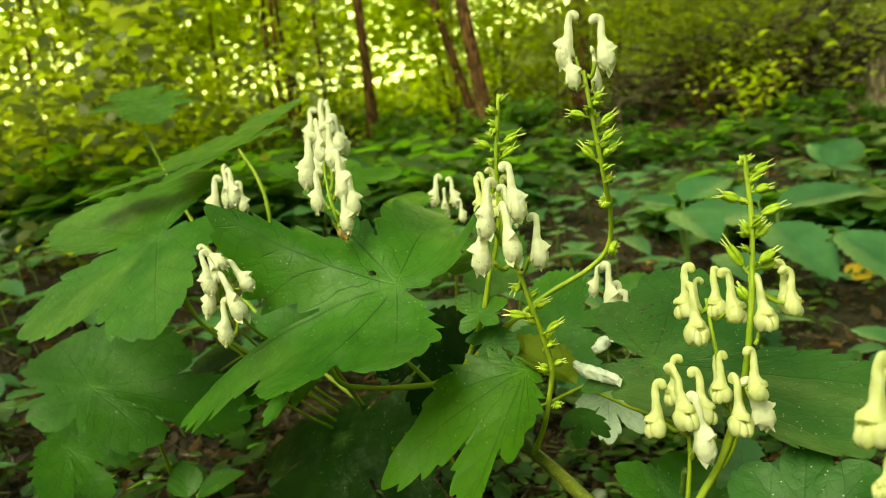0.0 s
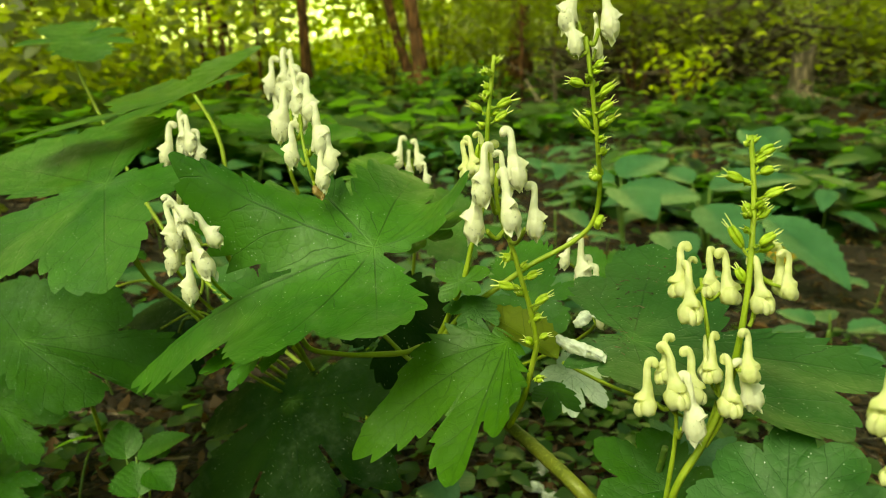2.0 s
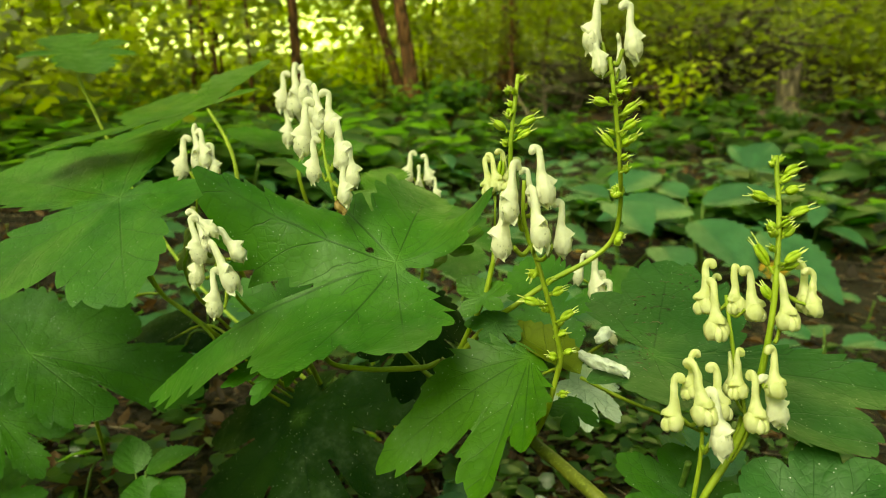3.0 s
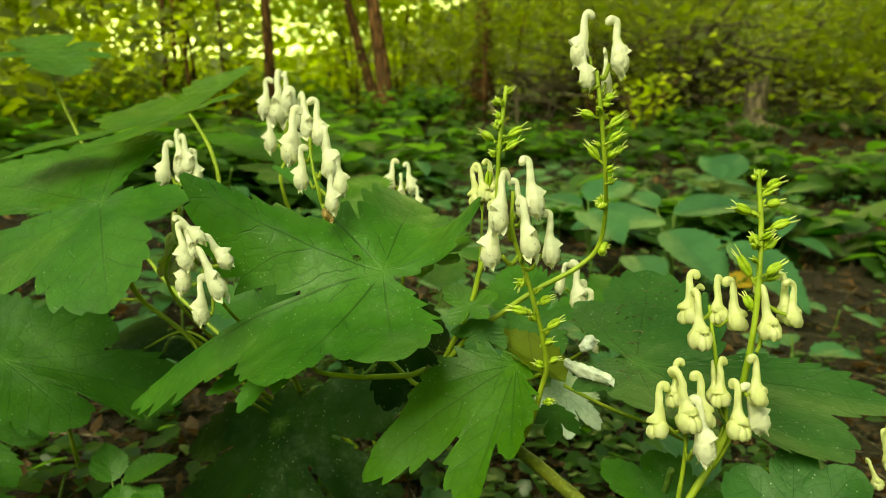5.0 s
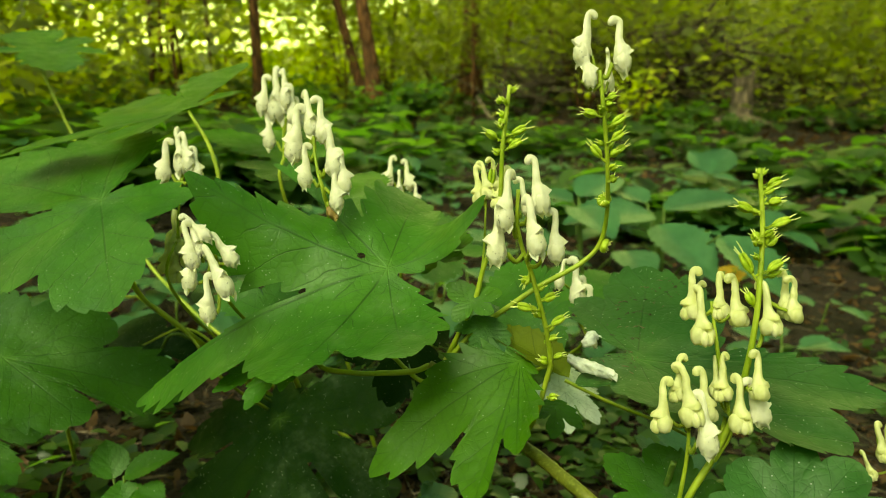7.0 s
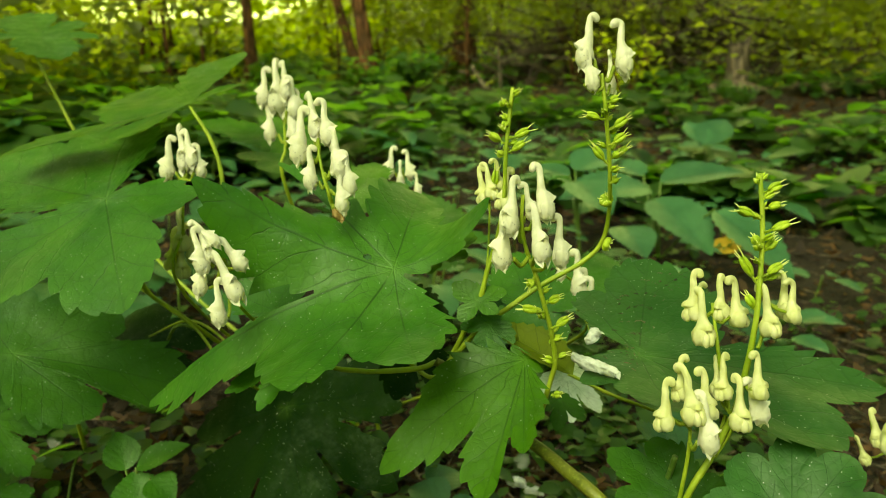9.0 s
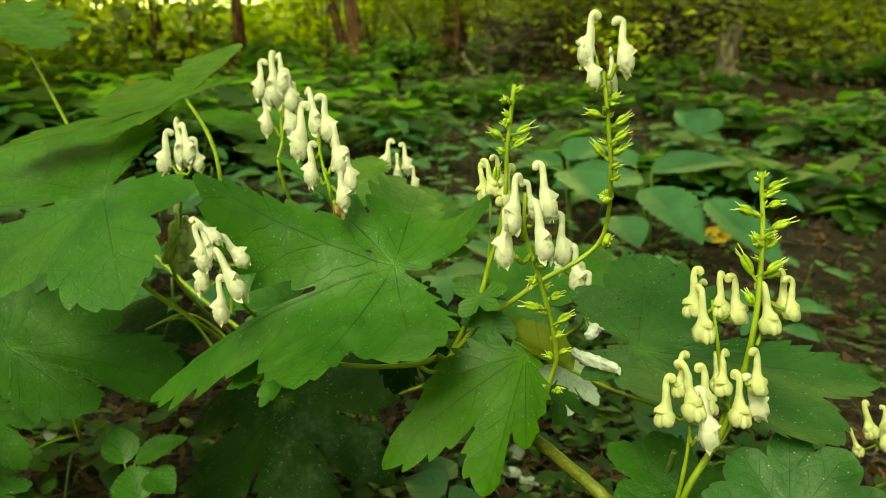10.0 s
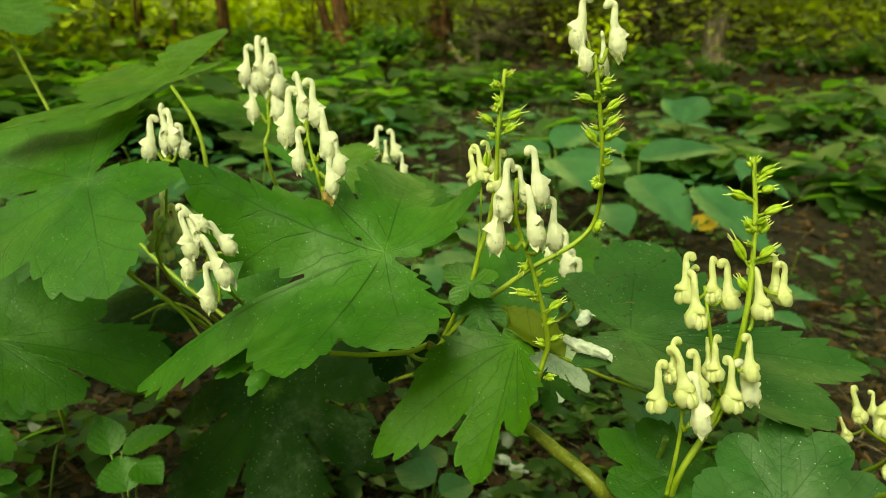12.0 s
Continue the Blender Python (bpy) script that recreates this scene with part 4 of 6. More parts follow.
Q(palmate_leaf(bud_plant, (0.1310, 0.2762, 0.3084), [((0.1224, 0.3102, 0.3307), 0.18), ((0.1493, 0.3093, 0.3398), 0.17), ((0.1682, 0.2888, 0.3361), 0.17), ((0.1674, 0.2546, 0.3281), 0.18), ((0.0936, 0.2941, 0.3105), 0.18)], LEAF_DUSTY, bite=0.6, web=0.82, label="dark green leaf speckled with white dust"))
Q(palmate_leaf(bud_plant, (0.1015, 0.3306, 0.2959), [((0.0727, 0.3609, 0.3083), 0.18), ((0.1043, 0.3663, 0.3097), 0.18), ((0.0657, 0.3305, 0.2921), 0.21), ((0.0879, 0.3082, 0.2841), 0.21), ((0.1225, 0.3194, 0.3059), 0.18)], LEAF, web=0.7))
Q(palmate_leaf(bud_plant, (0.1993, 0.5073, 0.2027), [((0.1683, 0.5297, 0.2227), 0.24), ((0.2104, 0.5522, 0.2165), 0.24), ((0.1500, 0.4767, 0.2126), 0.24), ((0.2278, 0.5063, 0.2157), 0.24)], LEAF_COVER))
C = bud_plant
flower(C, (0.1054, 0.3369, 0.3932), (0.1081, 0.3443, 0.4186), 175, "bud", (0.1145, 0.3350, 0.3991))
flower(C, (0.1067, 0.3272, 0.3833), (0.1081, 0.3357, 0.4114), 275, "bud", (0.1145, 0.3310, 0.3898))
flower(C, (0.1111, 0.3419, 0.3920), (0.1127, 0.3473, 0.4104), 200, "bud", (0.1154, 0.3358, 0.3987))
flower(C, (0.1190, 0.3336, 0.3939), (0.1200, 0.3405, 0.4165), 215, "bud", (0.1145, 0.3346, 0.3977))
flower(C, (0.1249, 0.3276, 0.3915), (0.1241, 0.3356, 0.4166), 355, "bud", (0.1149, 0.3340, 0.3963))
flower(C, (0.1334, 0.3125, 0.3921), (0.1329, 0.3203, 0.4172), 280, "bud", (0.1288, 0.3155, 0.3857))
flower(C, (0.1453, 0.3151, 0.3972), (0.1487, 0.3210, 0.4181), 0, "bud", (0.1309, 0.3216, 0.4134))
flower(C, (0.1463, 0.3213, 0.3971), (0.1463, 0.3284, 0.4201), 340, "bud", (0.1313, 0.3224, 0.4161))
flower(C, (0.0824, 0.3143, 0.3450), (0.0853, 0.3217, 0.3705), 178, "bud", (0.0974, 0.3189, 0.3480))
flower(C, (0.0931, 0.3205, 0.3576), (0.0935, 0.3272, 0.3793), 195, "bud", (0.0979, 0.3199, 0.3548))
flower(C, (0.0955, 0.3093, 0.3501), (0.0928, 0.3186, 0.3784), 280, "bud", (0.0979, 0.3184, 0.3433))
flower(C, (0.1044, 0.3138, 0.3491), (0.1034, 0.3219, 0.3745), 350, "bud", (0.0989, 0.3191, 0.3461))
flower(C, (0.1138, 0.3160, 0.3583), (0.1154, 0.3227, 0.3807), 205, "bud", (0.1197, 0.3176, 0.3461))
flower(C, (0.1139, 0.3220, 0.3571), (0.1144, 0.3280, 0.3766), 240, "bud", (0.1196, 0.3207, 0.3493))
flower(C, (0.0999, 0.3024, 0.3339), (0.0997, 0.3125, 0.3661), 310, "open", (0.0983, 0.3180, 0.3353))
flower(C, (0.1177, 0.3052, 0.3463), (0.1184, 0.3134, 0.3730), 285, "bud", (0.1208, 0.3160, 0.3485))
flower(C, (0.1239, 0.3031, 0.3636), (0.1247, 0.3101, 0.3864), 5, "bud", (0.1238, 0.3155, 0.3692))
flower(C, (0.1283, 0.3055, 0.3464), (0.1261, 0.3135, 0.3709), 0, "open", (0.1207, 0.3156, 0.3471), 1.1)
for b, t in [((0.1345, 0.3363, 0.4659), (0.1315, 0.3372, 0.4672)), ((0.1347, 0.3346, 0.4605), (0.1453, 0.3320, 0.4650)), ((0.1350, 0.3333, 0.4530), (0.1446, 0.3299, 0.4547)), ((0.1339, 0.3321, 0.4488), (0.1198, 0.3340, 0.4535)), ((0.1342, 0.3298, 0.4415), (0.1489, 0.3257, 0.4469)), ((0.1332, 0.3289, 0.4345), (0.1309, 0.3339, 0.4391)), ((0.1330, 0.3271, 0.4321), (0.1411, 0.3267, 0.4390)), ((0.1305, 0.3225, 0.4161), (0.1201, 0.3277, 0.4334)), ((0.1316, 0.3236, 0.4201), (0.1432, 0.3208, 0.4281)), ((0.1324, 0.3240, 0.4184), (0.1450, 0.3258, 0.4213)), ((0.1294, 0.3199, 0.4036), (0.1245, 0.3247, 0.4128))]:
    seed_pod(C, b, t)

more_pods(C, (0.1344, 0.3371, 0.4685), (0.1316, 0.3236, 0.4201), 6, 4)

# fallen petals that lie on the wide leaf
def fallen_petal(a, b, r, label, material=None):
    a, b = Vector(a), Vector(b)
    bm = bmesh.new()
    side = (b - a).cross(Vector((0, 0, 1))).normalized()
    path = catmull([a, a.lerp(b, 0.35) + side * r * 0.4, a.lerp(b, 0.7) - side * r * 0.3, b], 10)
    n = len(path)
    sweep(bm, path, [r * (0.45 + 0.55 * math.sin(math.pi * (0.1 + 0.75 * i / (n - 1)))) * (1 + 0.12 * noise.noise(p * 400)) for i, p in enumerate(path)], 20, lumps=0.10)
    for i, v in enumerate(bm.verts):           # long ridges where the dry petal has folded
        p = path[min(i // 20, n - 1)]
        v.co = p + (v.co - p) * (1 + 0.36 * (i % 20 % 4 == 0) - 0.34 * (i % 20 % 5 == 2))
    for v in bm.verts:
        q = v.co * 420
        v.co += Vector((noise.noise(q), noise.noise(q + Vector((9, 0, 0))), noise.noise(q + Vector((0, 9, 0))))) * r * 0.34
    tip = path[-1]
    layer = bm.loops.layers.uv.new("blade")
    ovate_leaf(bm, tip - (b - a) * 0.12, tip + (b - a) * 0.10 + side * r, (0, 0, 1), 0.4, 0.5, 0.3, rows=6, cols=2, layer=layer)
    tagged(part("fallen_petal", bm, material or PETAL_DRY), label, "petal", "fallen petals")


fallen_petal((0.0572, 0.3816, 0.3592), (0.0763, 0.3610, 0.3550), 0.0031, "crumpled white fallen petal lying on a leaf")
fallen_petal((0.0703, 0.3966, 0.3603), (0.0808, 0.4000, 0.3634), 0.0030, "small crumpled white petal lying on a leaf")

fallen_petal((0.0978, 0.6781, 0.0789), (0.1164, 0.6729, 0.0728), 0.0045, "crumpled white petal lying on the litter")
fallen_petal((0.1135, 0.6632, 0.0742), (0.1309, 0.6589, 0.0705), 0.0040, "small white petal lying on the litter")

def crumbs(leaf, spots, label):
    """Dark bits of dry plant lying on a leaf blade, round a few spots."""
    rng = random.Random(19)
    bm = bmesh.new()
    blade = [v.co for v in leaf.data.vertices]
    for spot, count, spread in spots:
        near = sorted(blade, key=lambda q: (q - Vector(spot)).length)[:1][0]
        pool = [q for q in blade if (q - near).length < spread]
        for _ in range(count):
            at = rng.choice(pool) + Vector((0, 0, 0.0007))
            a = rng.uniform(0, 6.28)
            d = Vector((math.cos(a), math.sin(a), rng.uniform(-0.05, 0.15))) * rng.uniform(0.0004, 0.0020)
            bend = Vector((rng.uniform(-1, 1), rng.uniform(-1, 1), 0.6)) * 0.0007
            r = rng.uniform(0.00008, 0.00022)
            sweep(bm, [at - d, at + bend, at + d], [r, r * 1.1, r * 0.6], 5)
    tagged(part("plant_crumbs", bm, BARK_GREY), label, "plant debris", kind="stuff")


crumbs(dark_leaf, [((0.145, 0.455, 0.374), 34, 0.016), ((0.125, 0.44, 0.366), 30, 0.018), ((0.115, 0.425, 0.360), 16, 0.02), ((0.080, 0.385, 0.352), 22, 0.022)], "dark crumbs of dry plant lying on the wide leaf")

# ---- the monkshood with spreading leaves ----
wide_plant = thing("monkshood_plant", (-0.08, 0.80, ground_z(-0.08, 0.80)), "spreading monkshood with wide leaves and pale flower spikes", "flowering plant", "monkshood plants")
W = wide_plant


def R(ob):
    return keep_place(ob, wide_plant)


R(stem(W, [(-0.08, 0.80, ground_z(-0.08, 0.80) - 0.01), (-0.10, 0.72, 0.18), (-0.1100, 0.5400, 0.3331), (-0.0860, 0.5050, 0.3873), (-0.0715, 0.4760, 0.4215), (-0.0735, 0.4640, 0.4415), (-0.0769, 0.4675, 0.4559), (-0.0799, 0.4799, 0.4804)], 0.0032, 0.0009, name="flower_stalk"))
R(stem(W, [(-0.1125, 0.5159, 0.3248), (-0.1245, 0.4473, 0.3707), (-0.1322, 0.4242, 0.3945), (-0.1402, 0.4295, 0.4139), (-0.1461, 0.4354, 0.4327)], 0.0014, 0.0009, name="flower_stalk"))
R(stem(W, [(-0.10, 0.76, 0.15), (-0.1887, 0.5967, 0.3363), (-0.1861, 0.5977, 0.3921), (-0.1810, 0.6049, 0.4352)], 0.0018, 0.0010, name="flower_stalk"))
R(stem(W, [(-0.09, 0.77, 0.14), (-0.1585, 0.6173, 0.3512), (-0.1575, 0.6380, 0.4183), (-0.1643, 0.6497, 0.4519), (-0.1807, 0.6617, 0.4813)], 0.0022, 0.0015, name="petiole"))
R(stem(W, [(-0.09, 0.78, 0.12), (-0.1952, 0.6209, 0.3078), (-0.2217, 0.6048, 0.3433), (-0.2348, 0.5942, 0.3871), (-0.2380, 0.5923, 0.4201)], 0.0020, 0.0015, name="petiole"))
R(stem(W, [(-0.09, 0.79, 0.11), (-0.2035, 0.7050, 0.2662), (-0.2395, 0.7059, 0.2486), (-0.2989, 0.6918, 0.2375), (-0.3374, 0.6377, 0.2804)], 0.0018, 0.0015, STEM_DARK, name="petiole"))
R(stem(W, [(-0.09, 0.79, 0.11), (-0.2184, 0.6754, 0.2991), (-0.2548, 0.7066, 0.3101), (-0.3003, 0.7316, 0.2962)], 0.0016, 0.0013, name="petiole"))
R(stem(W, [(-0.35, 0.79, 0.10), (-0.3355, 0.7363, 0.1890), (-0.3260, 0.7169, 0.2343), (-0.3476, 0.7149, 0.2837)], 0.0022, 0.0016, name="petiole"))
R(stem(W, [(-0.10, 0.76, 0.13), (-0.1552, 0.5902, 0.2662), (-0.1837, 0.5884, 0.3124), (-0.2192, 0.5954, 0.3487), (-0.2363, 0.5924, 0.4179)], 0.0013, 0.0010, name="petiole"))
R(stem(W, [(-0.10, 0.77, 0.13), (-0.1477, 0.6087, 0.2617), (-0.1681, 0.6117, 0.2937), (-0.2040, 0.6697, 0.2891), (-0.2487, 0.7131, 0.2594)], 0.0012, 0.0010, name="petiole"))
R(palmate_leaf(W, (-0.2374, 0.5905, 0.4214), [((-0.2045, 0.4729, 0.3732), 0.15), ((-0.1659, 0.5683, 0.4287), 0.14), ((-0.2445, 0.7508, 0.4579), 0.20), ((-0.3736, 0.7000, 0.4268), 0.18), ((-0.3312, 0.5300, 0.3682), 0.18)], LEAF, sinuses=[(-0.1950, 0.5360, 0.4190), (-0.2310, 0.5997, 0.4247), (-0.2934, 0.7126, 0.4417), (-0.2750, 0.5900, 0.4210), (-0.2650, 0.5100, 0.3980)], label="broad drooping lobed leaf"))
R(palmate_leaf(W, (-0.1815, 0.6624, 0.4831), [((-0.1449, 0.8053, 0.5194), (0.20, 0.26)), ((-0.1385, 0.7013, 0.4961), 0.10), ((-0.2369, 0.6068, 0.4604), (0.16, 0.20)), ((-0.3281, 0.65, 0.4489), 0.17), ((-0.2548, 0.7922, 0.4827), 0.12)], LEAF_BRIGHT, sinuses=[(-0.1742, 0.6798, 0.4878), (-0.1815, 0.6585, 0.4789), (-0.2508, 0.6695, 0.4723)], label="raised light green leaf with toothed edges"))
R(palmate_leaf(W, (-0.3378, 0.6291, 0.2869), [((-0.2638, 0.6735, 0.3010), 0.30), ((-0.2020, 0.6327, 0.2394), 0.26), ((-0.2663, 0.5826, 0.2466), 0.28), ((-0.3669, 0.5868, 0.2706), 0.3), ((-0.3903, 0.6893, 0.3137), 0.3)], LEAF, web=0.7, sinuses=[(-0.2663, 0.6510, 0.2808)]))
R(palmate_leaf(W, (-0.2494, 0.7110, 0.2591), [((-0.1884, 0.6982, 0.2530), 0.24), ((-0.2084, 0.6507, 0.2254), 0.24), ((-0.2736, 0.6841, 0.2271), 0.24), ((-0.2727, 0.7803, 0.2637), 0.24)], LEAF_SHADE_DARK))
R(palmate_leaf(W, (-0.3872, 0.6591, 0.2184), [((-0.3280, 0.6687, 0.1977), 0.20), ((-0.3466, 0.6361, 0.1678), 0.20), ((-0.3570, 0.6977, 0.2233), 0.20), ((-0.3821, 0.6038, 0.1802), 0.20)], LEAF))
R(palmate_leaf(W, (-0.3730, 0.6183, 0.1636), [((-0.3426, 0.6317, 0.1559), 0.24), ((-0.3475, 0.5877, 0.1484), 0.24), ((-0.3937, 0.6677, 0.1742), 0.24)], LEAF))
R(palmate_leaf(W, (-0.1128, 0.4846, 0.3609), [((-0.1474, 0.5152, 0.3710), 0.24), ((-0.1351, 0.4743, 0.3490), 0.24), ((-0.0871, 0.4594, 0.3626), 0.24), ((-0.1006, 0.5198, 0.3784), 0.24)], LEAF))
R(palmate_leaf(W, (-0.1113, 0.8237, 0.4272), [((-0.1988, 0.8460, 0.4487), 0.17), ((-0.1304, 0.8970, 0.4466), 0.18), ((-0.0499, 0.8551, 0.4265), 0.17), ((-0.1006, 0.7726, 0.4054), 0.18)], LEAF_BRIGHT))
R(palmate_leaf(W, (-0.1152, 0.7374, 0.4207), [((-0.1549, 0.7463, 0.4265), 0.21), ((-0.0775, 0.7516, 0.4194), 0.21), ((-0.1194, 0.6940, 0.4153), 0.24)], LEAF))
R(palmate_leaf(W, (-0.0438, 0.6158, 0.4121), [((-0.0668, 0.6200, 0.4125), 0.24), ((-0.0280, 0.6804, 0.4238), 0.24), ((-0.0042, 0.6299, 0.4119), 0.24), ((-0.0476, 0.5714, 0.4038), 0.24)], LEAF_BRIGHT))

flower(W, (-0.0895, 0.4742, 0.4567), (-0.0876, 0.4855, 0.4939), 178, "open", (-0.0782, 0.4728, 0.4656))
flower(W, (-0.0791, 0.4789, 0.4710), (-0.0821, 0.4894, 0.5028), 290, "open", (-0.0778, 0.4754, 0.4704))
flower(W, (-0.0739, 0.4719, 0.4683), (-0.0742, 0.4815, 0.4991), 0, "open", (-0.0780, 0.4736, 0.4682))
flower(W, (-0.0829, 0.4646, 0.4433), (-0.0850, 0.4737, 0.4713), 185, "open", (-0.0753, 0.4641, 0.4494))
flower(W, (-0.0678, 0.4615, 0.4488), (-0.0692, 0.4723, 0.4827), 330, "open", (-0.0762, 0.4673, 0.4559))
flower(W, (-0.0627, 0.4567, 0.4397), (-0.0624, 0.4657, 0.4688), 0, "open", (-0.0731, 0.4617, 0.4462))
flower(W, (-0.0679, 0.4526, 0.4303), (-0.0673, 0.4612, 0.4583), 345, "open", (-0.0720, 0.4579, 0.4382))
flower(W, (-0.1932, 0.6045, 0.4270), (-0.1929, 0.6156, 0.4625), 178, "open", (-0.1812, 0.6043, 0.4331))
flower(W, (-0.1794, 0.6056, 0.4314), (-0.1840, 0.6187, 0.4709), 270, "open", (-0.1812, 0.6043, 0.4331))
flower(W, (-0.1751, 0.6018, 0.4354), (-0.1780, 0.6125, 0.4680), 320, "open", (-0.1812, 0.6043, 0.4331))
flower(W, (-0.1698, 0.6009, 0.4287), (-0.1705, 0.6098, 0.4568), 5, "open", (-0.1809, 0.6036, 0.4310))
flower(W, (-0.1881, 0.5977, 0.3738), (-0.1901, 0.6087, 0.4079), 270, "bud", (-0.1861, 0.5977, 0.3921))
flower(W, (-0.1970, 0.6000, 0.3590), (-0.1960, 0.6080, 0.3920), 190, "bud", (-0.1861, 0.5977, 0.3921))
flower(W, (-0.1800, 0.5960, 0.3640), (-0.1820, 0.6040, 0.3960), 330, "bud", (-0.1861, 0.5977, 0.3921))
flower(W, (-0.1900, 0.5930, 0.3530), (-0.1890, 0.6010, 0.3850), 280, "bud", (-0.1861, 0.5977, 0.3921))
flower(W, (-0.1370, 0.4272, 0.4218), (-0.1513, 0.4349, 0.4385), 20, "open", (-0.1436, 0.4321, 0.4235))
flower(W, (-0.1440, 0.4208, 0.4075), (-0.1515, 0.4305, 0.4344), 200, "open", (-0.1416, 0.4308, 0.4170))
flower(W, (-0.1415, 0.4250, 0.4120), (-0.1487, 0.4334, 0.4351), 280, "open", (-0.1416, 0.4308, 0.4170))
flower(W, (-0.1490, 0.4208, 0.3944), (-0.1465, 0.4287, 0.4213), 180, "open", (-0.1382, 0.4282, 0.4107))
flower(W, (-0.1269, 0.4118, 0.3919), (-0.1397, 0.4236, 0.4223), 300, "open", (-0.1362, 0.4269, 0.4042))
flower(W, (-0.1379, 0.4108, 0.3789), (-0.1400, 0.4199, 0.4069), 190, "open", (-0.1342, 0.4256, 0.3977))
flower(W, (-0.1249, 0.4285, 0.4056), (-0.1375, 0.4373, 0.4266), 0, "open", (-0.1403, 0.4325, 0.4164), 1.0)

WITHERED = flower_material("withered_petal_brown", rgb(0.16, 0.085, 0.025), rgb(0.36, 0.25, 0.09), False, rgb(0.4, 0.25, 0.08), 1.0)
fallen_petal((-0.0717, 0.454, 0.4352), (-0.0668, 0.451, 0.4285), 0.0020, "withered brown petal caught at the foot of a flower spike", WITHERED)

# ---- the monkshood farther back ----
back_plant = thing("monkshood_plant", (-0.02, 0.80, ground_z(-0.02, 0.80)), "slender monkshood with pale flower spikes behind the others", "flowering plant", "monkshood plants")
B = back_plant


def S(ob):
    return keep_place(ob, back_plant)


S(stem(B, [(-0.02, 0.80, ground_z(-0.02, 0.80) - 0.01), (-0.06, 0.77, 0.22), (-0.1075, 0.6773, 0.4025), (-0.1063, 0.6871, 0.4415), (-0.1058, 0.6999, 0.4898)], 0.0030, 0.0010, name="flower_stalk"))
S(stem(B, [(-0.02, 0.79, 0.12), (-0.0004, 0.6930, 0.3436), (-0.0014, 0.6862, 0.3896), (-0.0013, 0.6891, 0.4157)], 0.0024, 0.0010, name="flower_stalk"))
S(stem(B, [(0.0, 0.79, 0.12), (0.1261, 0.5846, 0.2726), (0.1145, 0.5305, 0.3309), (0.1106, 0.5211, 0.3668)], 0.0020, 0.0010, name="flower_stalk"))
flower(B, (-0.1219, 0.6972, 0.4718), (-0.1203, 0.7083, 0.5083), 180, "open", (-0.1065, 0.6936, 0.4657))
flower(B, (-0.1097, 0.6945, 0.4632), (-0.1115, 0.7110, 0.5153), 250, "open", (-0.1055, 0.6934, 0.4657))
flower(B, (-0.1032, 0.6932, 0.4765), (-0.1036, 0.7049, 0.5139), 300, "open", (-0.1049, 0.6963, 0.4753))
flower(B, (-0.0979, 0.6875, 0.4611), (-0.0976, 0.6996, 0.5004), 10, "open", (-0.1054, 0.6919, 0.4609))
flower(B, (-0.1161, 0.6879, 0.4418), (-0.1195, 0.6997, 0.4779), 185, "open", (-0.1054, 0.6874, 0.4464))
flower(B, (-0.0993, 0.6825, 0.4409), (-0.0991, 0.6944, 0.4793), 0, "open", (-0.1057, 0.6860, 0.4416))
flower(B, (-0.0921, 0.6946, 0.4601), (-0.0930, 0.7038, 0.4892), 0, "open", (-0.1055, 0.6889, 0.4513))
flower(B, (-0.0135, 0.6875, 0.4039), (-0.0103, 0.6966, 0.4349), 178, "open", (-0.0011, 0.6901, 0.4022))
flower(B, (-0.0055, 0.6780, 0.3948), (-0.0040, 0.6865, 0.4231), 270, "open", (-0.0013, 0.6894, 0.3997))
flower(B, (0.0039, 0.6840, 0.4026), (0.0039, 0.6931, 0.4317), 0, "open", (-0.0012, 0.6897, 0.4007))
flower(B, (0.0095, 0.6737, 0.3896), (0.0096, 0.6808, 0.4125), 5, "open", (-0.0013, 0.6870, 0.3921))
flower(B, (0.0962, 0.5181, 0.3527), (0.1009, 0.5232, 0.3765), 180, "open", (0.1126, 0.5278, 0.3554))
flower(B, (0.1049, 0.5053, 0.3403), (0.1060, 0.5138, 0.3798), 300, "open", (0.1125, 0.5272, 0.3533))
flower(B, (0.1093, 0.5089, 0.3327), (0.1153, 0.5156, 0.3641), 0, "open", (0.1129, 0.5252, 0.3470))
flower(B, (0.1127, 0.5032, 0.3299), (0.1167, 0.5095, 0.3593), 350, "open", (0.1126, 0.5239, 0.3428), 1.1)
flower(B, (0.1169, 0.4948, 0.3146), (0.1125, 0.4986, 0.3323), 330, "open", (0.1123, 0.5227, 0.3387), 0.8)
S(palmate_leaf(B, (-0.4520, 1.1851, 0.5398), [((-0.3684, 1.1679, 0.5325), 0.18), ((-0.3946, 1.0588, 0.5083), 0.21), ((-0.5240, 1.1430, 0.5341), 0.18), ((-0.5200, 1.3667, 0.5725), 0.18), ((-0.4258, 1.2927, 0.5593), 0.18)], LEAF))
S(stem(B, [(-0.05, 0.82, 0.08), (-0.30, 1.02, 0.25), (-0.4376, 1.1346, 0.4884), (-0.4521, 1.1846, 0.5383)], 0.0025, 0.0018, name="petiole"))
S(palmate_leaf(B, (0.0484, 0.7658, 0.3324), [((0.0047, 0.8008, 0.3515), 0.21), ((0.0387, 0.8599, 0.3561), 0.21), ((0.0905, 0.7350, 0.3257), 0.21), ((0.0272, 0.6799, 0.3173), 0.24)], LEAF))
S(palmate_leaf(B, (0.2109, 0.7699, 0.2678), [((0.1972, 0.8307, 0.2846), 0.24), ((0.2501, 0.8190, 0.2773), 0.24), ((0.2029, 0.7124, 0.2493), 0.24), ((0.1684, 0.7414, 0.2544), 0.24)], LEAF))

